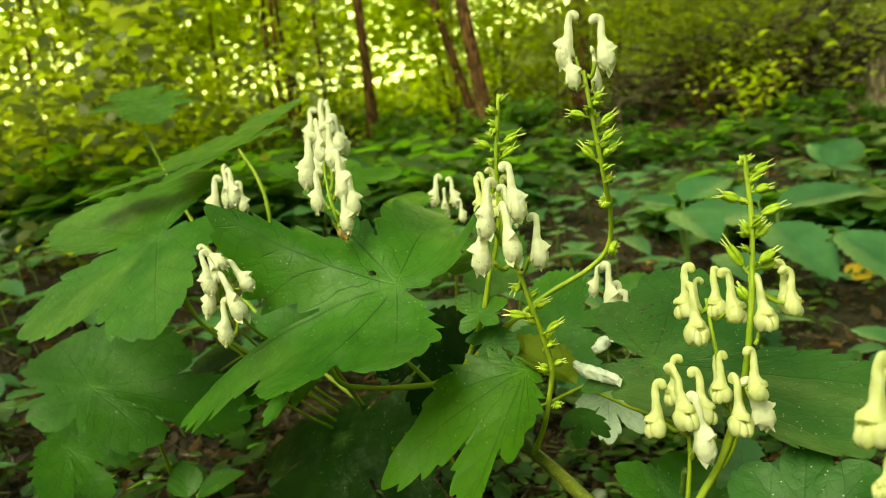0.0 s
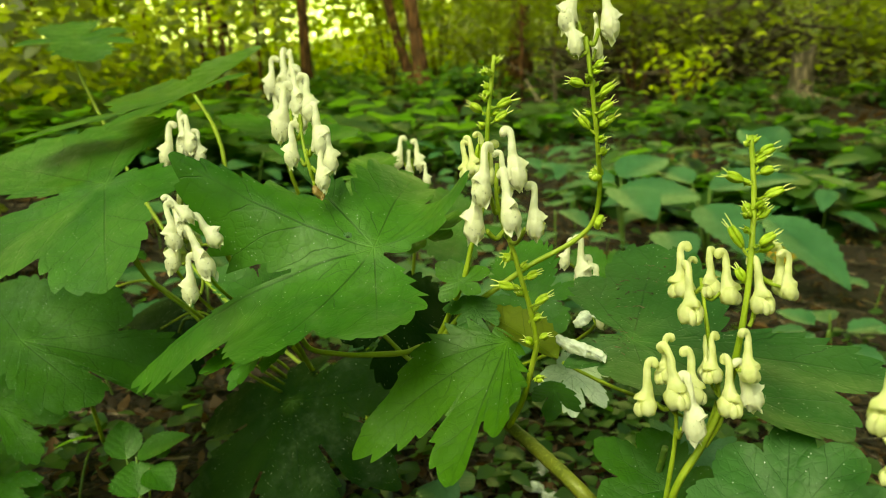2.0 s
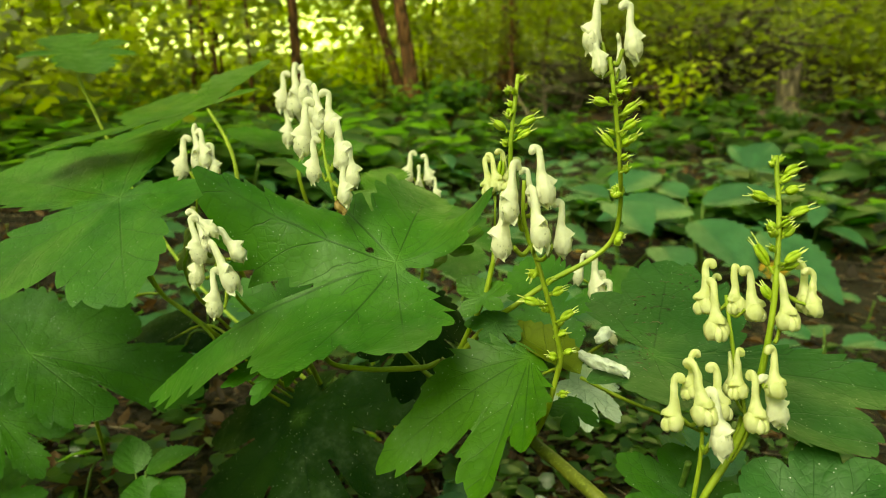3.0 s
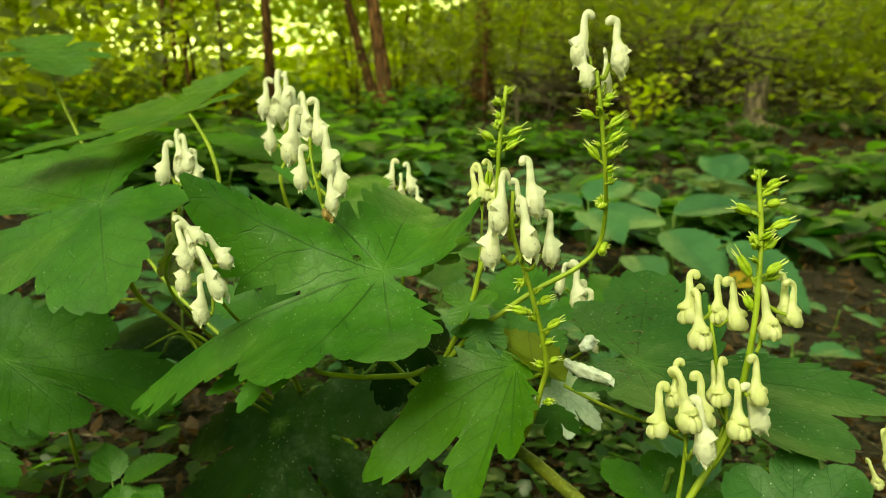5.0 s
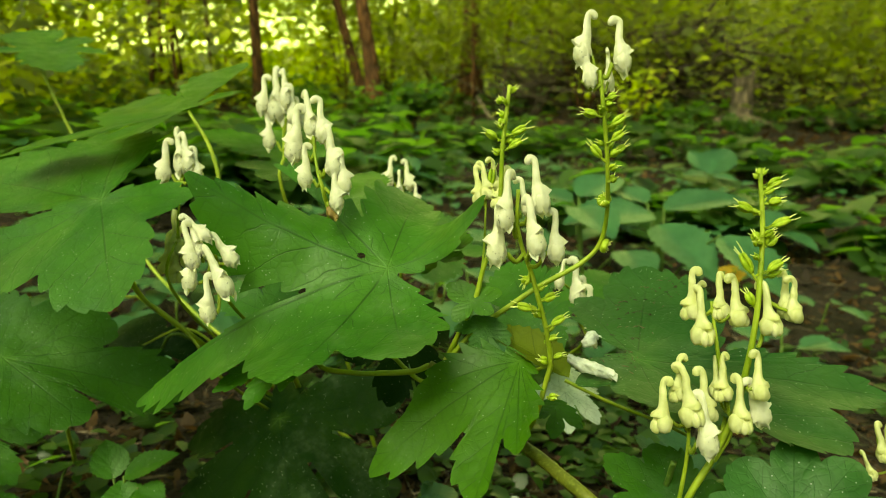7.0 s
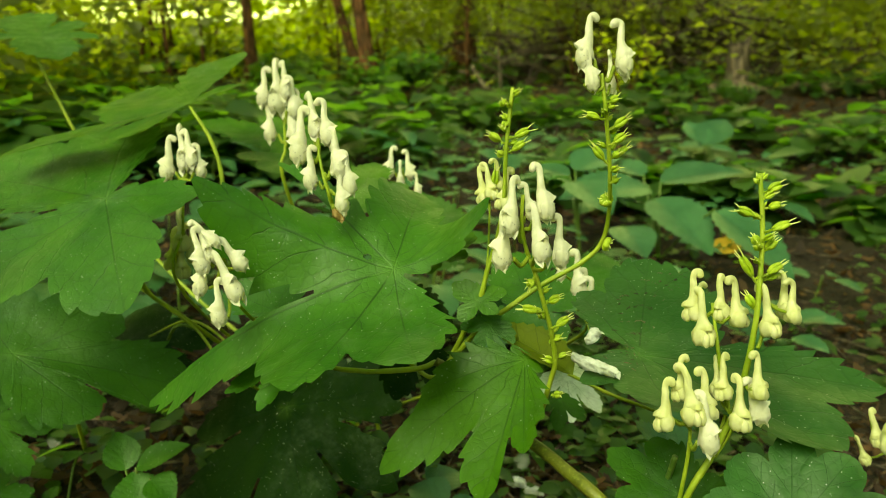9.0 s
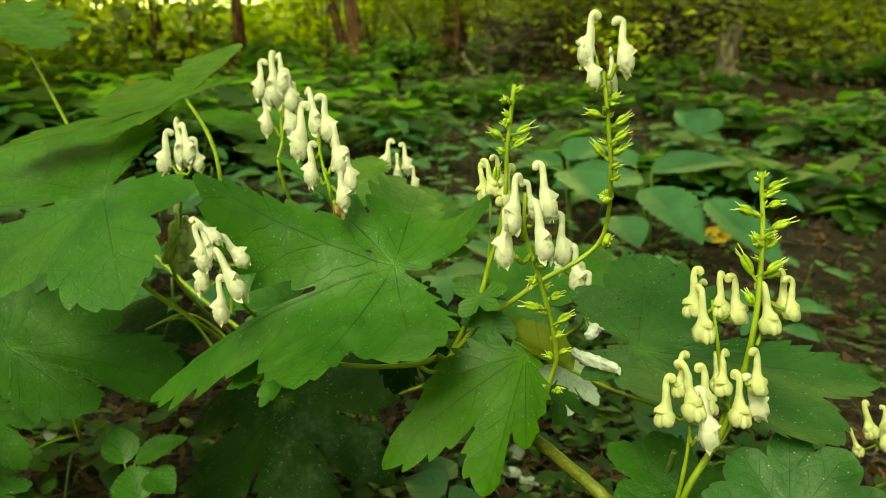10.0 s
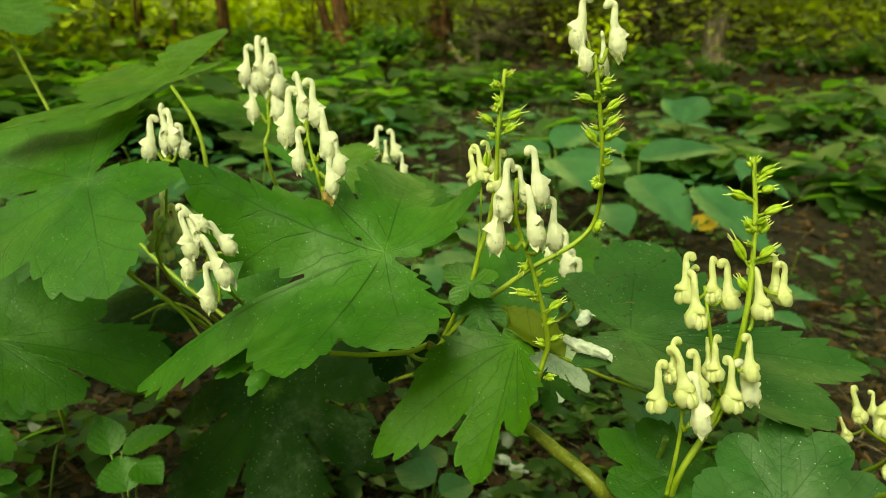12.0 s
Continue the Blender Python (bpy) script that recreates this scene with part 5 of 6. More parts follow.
# a spike close by
edge_plant = thing("monkshood_plant", (0.26, 0.46, ground_z(0.26, 0.46)), "monkshood spike with cream flowers at its top", "flowering plant", "monkshood plants")
keep_place(stem(edge_plant, [(0.26, 0.46, ground_z(0.26, 0.46) - 0.01), (0.25, 0.40, 0.18), (0.1412, 0.2186, 0.3607), (0.1380, 0.2234, 0.3833), (0.1372, 0.2274, 0.4019)], 0.0030, 0.0010, name="flower_stalk"), edge_plant)
flower(edge_plant, (0.1298, 0.2229, 0.3814), (0.1354, 0.2295, 0.4117), 195, "bud", (0.1373, 0.2250, 0.3908))
flower(edge_plant, (0.1302, 0.2194, 0.3646), (0.1342, 0.2227, 0.3800), 210, "bud", (0.1372, 0.2234, 0.3834))
flower(edge_plant, (0.1432, 0.2226, 0.3790), (0.1434, 0.2285, 0.4068), 350, "bud", (0.1373, 0.2250, 0.3908))
far_spike = thing("monkshood_plant", (0.42, 0.62, ground_z(0.42, 0.62)), "leaning monkshood spike with cream flowers", "flowering plant", "monkshood plants")
keep_place(stem(far_spike, [(0.42, 0.62, ground_z(0.42, 0.62) - 0.01), (0.3813, 0.4657, 0.1731), (0.3140, 0.4238, 0.2389), (0.2925, 0.4134, 0.2616), (0.2916, 0.4184, 0.2769)], 0.0026, 0.0010, name="flower_stalk"), far_spike)
flower(far_spike, (0.2895, 0.4027, 0.2593), (0.2846, 0.4111, 0.2838), 200, "bud", (0.3033, 0.4193, 0.2523))
flower(far_spike, (0.2975, 0.4026, 0.2637), (0.2979, 0.4079, 0.2809), 300, "bud", (0.3052, 0.4183, 0.2503))
flower(far_spike, (0.2794, 0.4008, 0.2475), (0.2744, 0.4072, 0.2652), 250, "bud", (0.3140, 0.4238, 0.2389))

# ---- seedlings and low plants ----
def low_plant(name, label, group, spec, material, height_stem=0.0015):
    """A plant of simple stalked leaves. spec: (base, tip, half width) for each blade."""
    bases = [Vector(b) for b, _, _ in spec]
    mid = sum(bases, Vector()) / len(bases)
    foot = Vector((mid.x, mid.y, ground_z(mid.x, mid.y)))
    root = thing(name, foot, label, "plant", group)
    for b, t, w in spec:
        b, t = Vector(b), Vector(t)
        keep_place(simple_leaf(root, b, t, (0, -0.25, 1), w, material, cup=0.2, sag=0.15), root)
        keep_place(stem(root, [foot - Vector((0, 0, 0.005)), foot.lerp(b, 0.6) + Vector((0, 0, 0.01)), b], height_stem, height_stem * 0.7, STEM_DARK, "petiole", sides=6), root)
    return root


low_plant("seedling", "low seedling with smooth fresh green leaflets", "seedlings", [((-0.2500, 0.5801, 0.1967), (-0.2598, 0.6051, 0.2201), 0.42), ((-0.2417, 0.5793, 0.1988), (-0.1991, 0.5813, 0.2160), 0.30), ((-0.2355, 0.5554, 0.1768), (-0.2455, 0.5791, 0.1962), 0.62), ((-0.2297, 0.5699, 0.1926), (-0.2084, 0.5525, 0.1829), 0.5)], LEAF)
low_plant("seedling", "low seedling with rounded green leaves", "seedlings", [((0.0120, 0.6476, 0.1025), (0.0459, 0.6730, 0.1013), 0.5), ((0.0200, 0.5974, 0.1166), (-0.0133, 0.6258, 0.1205), 0.5), ((0.0214, 0.5766, 0.1189), (0.0564, 0.5908, 0.1160), 0.45)], LEAF_COVER)
low_plant("seedling", "small seedling among the litter", "seedlings", [((-0.3410, 0.6459, 0.1342), (-0.3371, 0.6674, 0.1371), 0.3), ((-0.3435, 0.6274, 0.1416), (-0.3625, 0.6338, 0.1514), 0.35), ((-0.3306, 0.7203, 0.1402), (-0.3375, 0.6915, 0.1462), 0.3)], LEAF)

# broad-leaved herbs on the litter beyond
low_plant("broad_leaved_herb", "herb with large smooth oval leaves", "broad-leaved herbs", [((0.7365, 1.6952, 0.1279), (0.7944, 1.5003, 0.0469), 0.36), ((0.8305, 1.5707, 0.1230), (0.9135, 1.3653, 0.0227), 0.28), ((0.7983, 1.7965, 0.1474), (1.0176, 1.7674, 0.1793), 0.28), ((0.7465, 1.7516, 0.1443), (0.4950, 1.6936, 0.1555), 0.3), ((0.7775, 1.8548, 0.1523), (0.7147, 1.9808, 0.1799), 0.36)], LEAF_COVER, 0.003)
low_plant("broad_leaved_herb", "herb with large smooth oval leaves", "broad-leaved herbs", [((0.5512, 1.7958, 0.1747), (0.4687, 1.8698, 0.1946), 0.34), ((0.5302, 1.6953, 0.1809), (0.5543, 1.5221, 0.1504), 0.34), ((0.6005, 1.8917, 0.1695), (0.7636, 1.9813, 0.2094), 0.32), ((0.5161, 1.3705, 0.1534), (0.5172, 1.2562, 0.1283), 0.4)], LEAF_COVER, 0.003)
low_plant("broad_leaved_herb", "upright herb with pointed green leaves", "broad-leaved herbs", [((1.2039, 2.3096, 0.1506), (1.1938, 2.4393, 0.2202), 0.34), ((1.2039, 2.3096, 0.1506), (1.3294, 2.4175, 0.2276), 0.34), ((1.1866, 2.2592, 0.1495), (1.2401, 2.1960, 0.1477), 0.3), ((1.1738, 2.2615, 0.1497), (1.0722, 2.2321, 0.1675), 0.3)], LEAF_COVER, 0.003)


def herb_model(seed, label, category, group, blades, height, length, wide, material):
    rng = random.Random(seed)
    root = thing("woodland_herb", (0, 0, 0), label, category, group)
    for i in range(blades):
        a = 2 * math.pi * i / blades + rng.uniform(-0.5, 0.5)
        out = Vector((math.cos(a), math.sin(a), 0))
        h = height * rng.uniform(0.55, 1.1)
        b = out * rng.uniform(0.015, 0.05) + Vector((0, 0, h))
        size = length * rng.uniform(0.7, 1.15)
        t = b + out * size + Vector((0, 0, rng.uniform(-0.35, 0.12) * size))
        bm = bmesh.new()
        ovate_leaf(bm, b, t, Vector((0, 0, 1)) + out * 0.2, wide * rng.uniform(0.85, 1.15), 0.2, 0.2, 1, rows=9, cols=2)
        part("leaf", bm, material, root)
    bm = bmesh.new()
    sweep(bm, catmull([(0, 0, -0.02), (0.006, 0.004, height * 0.5), (0, 0, height * 1.02)], 3), [0.0022] * 7, 5)
    part("stem", bm, STEM_DARK, root)
    return root


HERB_LABEL = "low woodland herb with toothed oval leaves"
models = [herb_model(s, HERB_LABEL, "plant", "woodland herbs", 4 + s % 3, (0.07, 0.12, 0.16, 0.10)[s % 4], (0.075, 0.10, 0.12, 0.065)[s % 4], (0.32, 0.36, 0.3, 0.38)[s % 4], LEAF_COVER) for s in range(5)]


def bare(x, y):
    """Open litter near the camera, thicker growth farther off."""
    d = math.hypot(x, y)
    open_patch = noise.noise(Vector((x * 1.1, y * 1.1, 4.4)))
    if x > 0.45 and y < 1.9:
        return 0.84
    if x < -0.1:
        return 0.05
    return 0.25 + (0.45 if open_patch > 0.12 else 0.0) - 0.05 * min(d, 5)


rng_h = random.Random(21)
spots = []
first = list(models)
while len(spots) < 300:
    d = rng_h.uniform(0.95, 4.4)
    a = rng_h.uniform(-0.75, 0.95)
    x, y = d * math.sin(a), d * math.cos(a)
    if rng_h.random() < bare(x, y) or any((x - p) ** 2 + (y - q) ** 2 < (0.07 + 0.02 * d) ** 2 for p, q in spots):
        continue
    if abs(x - 0.1) < 0.45 and y < 1.0:
        continue
    spots.append((x, y))
    m = Matrix.Translation((x, y, ground_z(x, y) - 0.005)) @ pose(0, 0, 0, rng_h.uniform(-9, 9), rng_h.uniform(-9, 9), rng_h.uniform(0, 360)) @ Matrix.Scale(rng_h.uniform(0.6, 1.1), 4)
    if first:
        ob = first.pop()
        ob.matrix_basis = m
    else:
        ob = copy_thing(rng_h.choice(models), m)
        ob.matrix_basis = m


def carpet():
    """Herbs too many to count, from four metres off into the woods, and small sprouts between the litter."""
    rng = random.Random(8)
    verts, faces = [], []
    for _ in range(7500):
        d = 2.4 + 15.5 * rng.random() ** 1.4
        a = rng.uniform(-0.95, 1.05)
        x, y = d * math.sin(a), d * math.cos(a)
        if noise.noise(Vector((x * 0.8, y * 0.8, 2.0))) + 0.5 * noise.noise(Vector((x * 2.3, y * 2.3, 6.0))) > (0.16 if x < 0 else -0.16):
            continue
        h = rng.uniform(0.05, 0.20)
        for i in range(rng.randint(4, 6)):
            axis, across, up = turned(rng, 0.22)
            blade_piece(verts, faces, Vector((x, y, ground_z(x, y) + h * rng.uniform(0.6, 1.1))) + axis * 0.02, axis, across, up, rng.uniform(0.06, 0.17), rng.uniform(0.30, 0.44), 0.15, rng.uniform(0.05, 0.3))
    joined("herb_carpet", verts, faces, FOLIAGE_LOW, "carpet of low green herbs on the woodland floor", "plants")
    verts, faces = [], []
    for _ in range(1700):
        d = 0.75 + 3.4 * rng.random()
        a = rng.uniform(-0.9, 1.0)
        if noise.noise(Vector((d * math.sin(a) * 3.0, d * math.cos(a) * 3.0, 9.0))) < -0.05:
            continue
        x, y = d * math.sin(a), d * math.cos(a)
        for i in range(rng.randint(3, 6)):
            axis, across, up = turned(rng, 0.25)
            blade_piece(verts, faces, Vector((x, y, ground_z(x, y) + rng.uniform(0.015, 0.05))) + axis * 0.006, axis, across, up, rng.uniform(0.012, 0.04), rng.uniform(0.3, 0.48), 0.15, 0.15)
    for _ in range(420):
        x, y = rng.uniform(-0.12, 0.5), rng.uniform(0.52, 1.2)
        for i in range(rng.randint(3, 6)):
            axis, across, up = turned(rng, 0.3)
            blade_piece(verts, faces, Vector((x, y, ground_z(x, y) + rng.uniform(0.012, 0.05))) + axis * 0.006, axis, across, up, rng.uniform(0.010, 0.032), rng.uniform(0.28, 0.48), 0.15, 0.2)
    joined("sprouts", verts, faces, FOLIAGE_LOW, "tiny green sprouts between dead leaves", "plants")


carpet()

# a few yellowed leaves on the litter
def yellow_leaf(at, turn, size):
    x, y = at
    bm = bmesh.new()
    axis = Vector((math.cos(turn), math.sin(turn), 0.15))
    b = Vector((x, y, ground_z(x, y) + 0.012))
    ovate_leaf(bm, b, b + axis * size, (0, -0.4, 1), 0.36, 0.3, 0.2, 1, rows=10, cols=3)
    tagged(part("fallen_leaf", bm, YELLOW), "yellow fallen leaf on the litter", "leaf", "yellow fallen leaves")


k_y = Nodes("yellowed_leaf")
YELLOW = k_y.finish(k_y.mix(k_y.noise(30.0, 3.0), rgb(0.30, 0.17, 0.012), rgb(0.40, 0.27, 0.03)), 0.55, None, 0.3, rgb(0.5, 0.32, 0.04))
for (x, y), a, s in [((0.95, 1.75), 0.4, 0.09), ((1.05, 1.80), 2.2, 0.08), ((0.72, 1.55), 1.2, 0.06), ((0.55, 1.9), 2.8, 0.05), ((1.6, 2.4), 0.7, 0.07)]:
    yellow_leaf((x, y), a, s)


# ---- trees, shrubs and the far woods ----
def trunk_mesh(points, r0, r1, sides=14):
    bm = bmesh.new()
    path = catmull(points, 8)
    n = len(path)
    radii = []
    for i, p in enumerate(path):
        e = i / (n - 1)
        r = r0 + (r1 - r0) * e
        radii.append(r * (1 + 0.55 * max(0.0, 1 - e * 14)))
    rows = sweep(bm, path, radii, sides)
    for row in rows:
        for v in row:
            v.co += Vector((noise.noise(v.co * 6), noise.noise(v.co * 6 + Vector((5, 0, 0))), 0)) * r0 * 0.22
    return bm


def crown(name, parent, centres, count, size, material, seed, label=""):
    """Many small leaves on twigs gathered in uneven clumps."""
    rng = random.Random(seed)
    verts, faces = [], []
    for (x, y, z, r) in centres:
        for _ in range(count):
            d = Vector((rng.gauss(0, 1), rng.gauss(0, 1), rng.gauss(0, 0.7)))
            d = d.normalized() * r * rng.random() ** 0.5
            q = Vector((x, y, z)) + d
            if noise.noise(q * (1.6 / max(r, 0.3))) < -0.18:
                continue
            axis, across, up = turned(rng, 0.45)
            blade_piece(verts, faces, q, axis, across, up, size * rng.uniform(0.7, 1.3), rng.uniform(0.24, 0.36), 0.15, rng.uniform(0.05, 0.3))
    me = bpy.data.meshes.new(name)
    me.from_pydata(verts, [], faces)
    me.polygons.foreach_set("use_smooth", [True] * len(me.polygons))
    me.materials.append(material)
    ob = new(name, me)
    ob.parent = parent
    if label:
        ob["label"] = label
    return ob


def tree(name, at, lean, height, r, bark, crown_spec, seed, leaf=0.10, label="", mat=None):
    x, y = at
    root = thing(name, (x, y, ground_z(x, y) - 0.03), label, "tree", "woodland trees")
    top = Vector((lean[0], lean[1], height))
    bm = trunk_mesh([(0, 0, 0), (lean[0] * 0.25 + 0.05 * r, lean[1] * 0.25, height * 0.25), (lean[0] * 0.5 - 0.3 * r, lean[1] * 0.5, height * 0.5), tuple(top)], r, r * 0.35)
    part("trunk", bm, bark, root)
    rng = random.Random(seed)
    for cx, cy, cz, cr in crown_spec:
        start = top * min(0.95, max(0.3, cz / height - 0.12))
        bm = bmesh.new()
        end = Vector((cx, cy, cz))
        sweep(bm, catmull([start, start.lerp(end, 0.5) + Vector((0, 0, -0.1)), end], 5), [r * 0.30 * (1 - 0.8 * i / 10) for i in range(11)], 7)
        part("limb", bm, bark, root)
    crown("crown", root, crown_spec, 1100, leaf, mat or FOLIAGE, seed)
    return root


tree("young_tree", (-0.50, 5.9), (-0.05, 0.1), 7.5, 0.042, BARK, [(-0.7, 0.3, 5.2, 1.1), (0.6, -0.2, 6.0, 1.1), (0, 0.4, 7.2, 1.3)], 1, label="slender brown sapling in the woods")
tree("tree", (0.45, 6.6), (-1.1, 0.5), 9.0, 0.062, BARK, [(-1.9, 0.2, 6.5, 1.6), (0.3, 0.8, 7.2, 1.6), (-1.0, -0.6, 8.6, 1.8), (-2.4, 1.0, 8.0, 1.6)], 2, label="brown leaning forest tree")
tree("young_tree", (0.38, 6.9), (-1.6, 0.9), 6.5, 0.045, BARK, [(-1.6, 0.6, 5.2, 1.1), (-1.4, 1.2, 6.6, 1.2)], 3, label="thin leaning sapling beside a larger trunk")
tree("tree", (1.7, 8.8), (0.1, 0.3), 10.0, 0.11, BARK, [(0.9, 0.2, 6.5, 1.7), (-0.8, 0.5, 7.6, 1.7), (0.1, 0.1, 9.6, 1.9)], 4, label="straight brown forest tree")
tree("tree", (4.6, 9.6), (0.05, -0.2), 10.0, 0.15, BARK_GREY, [(0.9, 0.2, 6.0, 1.8), (-0.8, 0.5, 7.4, 1.8), (0.1, 0.1, 9.4, 2.0)], 5, label="stout grey-brown forest tree")
tree("young_tree", (-3.6, 7.2), (0.2, 0.1), 7.0, 0.035, BARK, [(-0.6, -0.3, 4.4, 1.2), (0.7, 0.2, 5.6, 1.3), (0.1, 0.2, 6.8, 1.4)], 6, label="slim brown sapling among shrubs", mat=FOLIAGE_SUN)
tree("tree", (7.4, 8.4), (-0.3, 0.3), 9.0, 0.10, BARK, [(-0.9, 0.2, 5.5, 1.6), (1.0, 0.5, 6.6, 1.6), (0.3, 0.1, 8.4, 1.8)], 8, label="brown woodland tree beside a brush pile")
# two unseen trees beside and behind the camera, added to shade flowers and slope
tree("tree", (3.0, -1.4), (-0.6, 0.9), 8.0, 0.14, BARK_GREY, [(-2.2, 3.8, 6.0, 1.5), (-0.8, 4.2, 6.6, 1.6), (-3.2, 3.0, 7.0, 1.5), (-0.2, 2.6, 7.0, 1.6), (-1.6, 5.4, 6.6, 1.5)], 10, 0.12, label="unseen tall grey tree, its leafy crown added to block sunlight")
tree("tree", (-3.9, -3.6), (0.3, 0.2), 8.0, 0.13, BARK, [(-0.9, 0.6, 5.6, 1.5), (0.9, 0.3, 6.2, 1.5), (0.3, 0.9, 7.4, 1.6), (-0.8, -0.6, 7.2, 1.5)], 11, 0.12, label="unseen tall brown tree, its leafy crown added to block sunlight")


def shrub(at, spread, height, seed, leaves, material, leaf=0.06):
    x, y = at
    rng = random.Random(seed)
    root = thing("understory_shrub", (x, y, ground_z(x, y) - 0.02), "leafy green understory shrub", "shrub", "understory shrubs")
    centres = []
    for i in range(6):
        a = 2 * math.pi * i / 6 + rng.uniform(-0.5, 0.5)
        e = Vector((math.cos(a) * spread * rng.uniform(0.4, 1), math.sin(a) * spread * rng.uniform(0.4, 1), height * rng.uniform(0.45, 1.0)))
        bm = bmesh.new()
        sweep(bm, catmull([(0, 0, 0), tuple(e * 0.45 + Vector((0, 0, 0.12 * height))), tuple(e)], 6), [0.008 * (1 - 0.75 * j / 12) for j in range(13)], 6)
        part("branch", bm, BARK, root)
        centres.append((e.x, e.y, e.z, spread * rng.uniform(0.45, 0.75)))
        centres.append((e.x * 0.6, e.y * 0.6, e.z * 0.65, spread * 0.45))
    crown("foliage", root, centres, leaves, leaf, material, seed)
    return root


# the brighter leaf tone paints these shrubs as if sun fell on them
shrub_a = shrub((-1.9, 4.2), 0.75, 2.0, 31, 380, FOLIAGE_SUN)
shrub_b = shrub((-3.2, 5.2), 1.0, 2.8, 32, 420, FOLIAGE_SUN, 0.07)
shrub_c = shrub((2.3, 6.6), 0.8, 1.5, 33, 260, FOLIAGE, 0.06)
shrub_d = shrub((2.15, 5.2), 0.46, 0.62, 34, 16, FOLIAGE_SUN, 0.065)
shrub_e = shrub((0.55, 5.4), 0.25, 0.32, 35, 90, FOLIAGE_LOW, 0.07)
rng_s = random.Random(77)
for mdl, x, y, s in [
    (shrub_d, 4.9, 8.4, 1.0), (shrub_d, -0.9, 6.0, 0.7), (shrub_d, 5.9, 7.2, 0.8),
    (shrub_e, 1.3, 5.2, 0.5), (shrub_e, -0.3, 5.6, 0.6), (shrub_e, 2.9, 5.0, 0.45), (shrub_e, 4.2, 5.0, 0.6),
    (shrub_a, -1.2, 6.4, 1.1), (shrub_a, -2.4, 5.6, 1.2), (shrub_b, -1.0, 8.0, 1.1), (shrub_b, -3.4, 8.6, 1.3), (shrub_b, -6.0, 7.4, 1.3), (shrub_a, -4.0, 5.0, 1.0), (shrub_a, -2.6, 7.4, 1.5), (shrub_b, -4.6, 6.6, 1.2), (shrub_b, -1.9, 9.2, 1.4), (shrub_b, -5.6, 9.6, 1.6),
    (shrub_a, 0.2, 8.6, 1.1), (shrub_b, 0.9, 10.4, 1.3), (shrub_b, -3.6, 11.5, 1.7), (shrub_b, 2.6, 11.2, 1.3),
    (shrub_c, 3.4, 7.6, 1.0), (shrub_c, 1.2, 7.6, 1.0), (shrub_c, 4.4, 6.4, 0.8), (shrub_c, 5.8, 7.4, 1.2), (shrub_c, 6.6, 6.2, 1.0), (shrub_c, 3.6, 9.4, 1.5),
    (shrub_c, 5.6, 10.4, 1.8), (shrub_c, 8.2, 9.8, 1.9), (shrub_b, 0.0, 13.0, 1.8), (shrub_b, 5.0, 13.5, 1.8), (shrub_b, 9.5, 13.0, 1.8), (shrub_b, -7.5, 12.5, 1.9),
]:
    m = Matrix.Translation((x, y, ground_z(x, y) - 0.02)) @ pose(0, 0, 0, 0, 0, rng_s.uniform(0, 360)) @ Matrix.Scale(s, 4)
    ob = copy_thing(mdl, m)
    ob.matrix_basis = m


def open_sky(rng, a, z, d):
    """The canopy is thinned on the left, so that the glowing backdrop shows through."""
    return a < -0.40 and z - 0.4 > 0.035 * d and rng.random() < 0.62


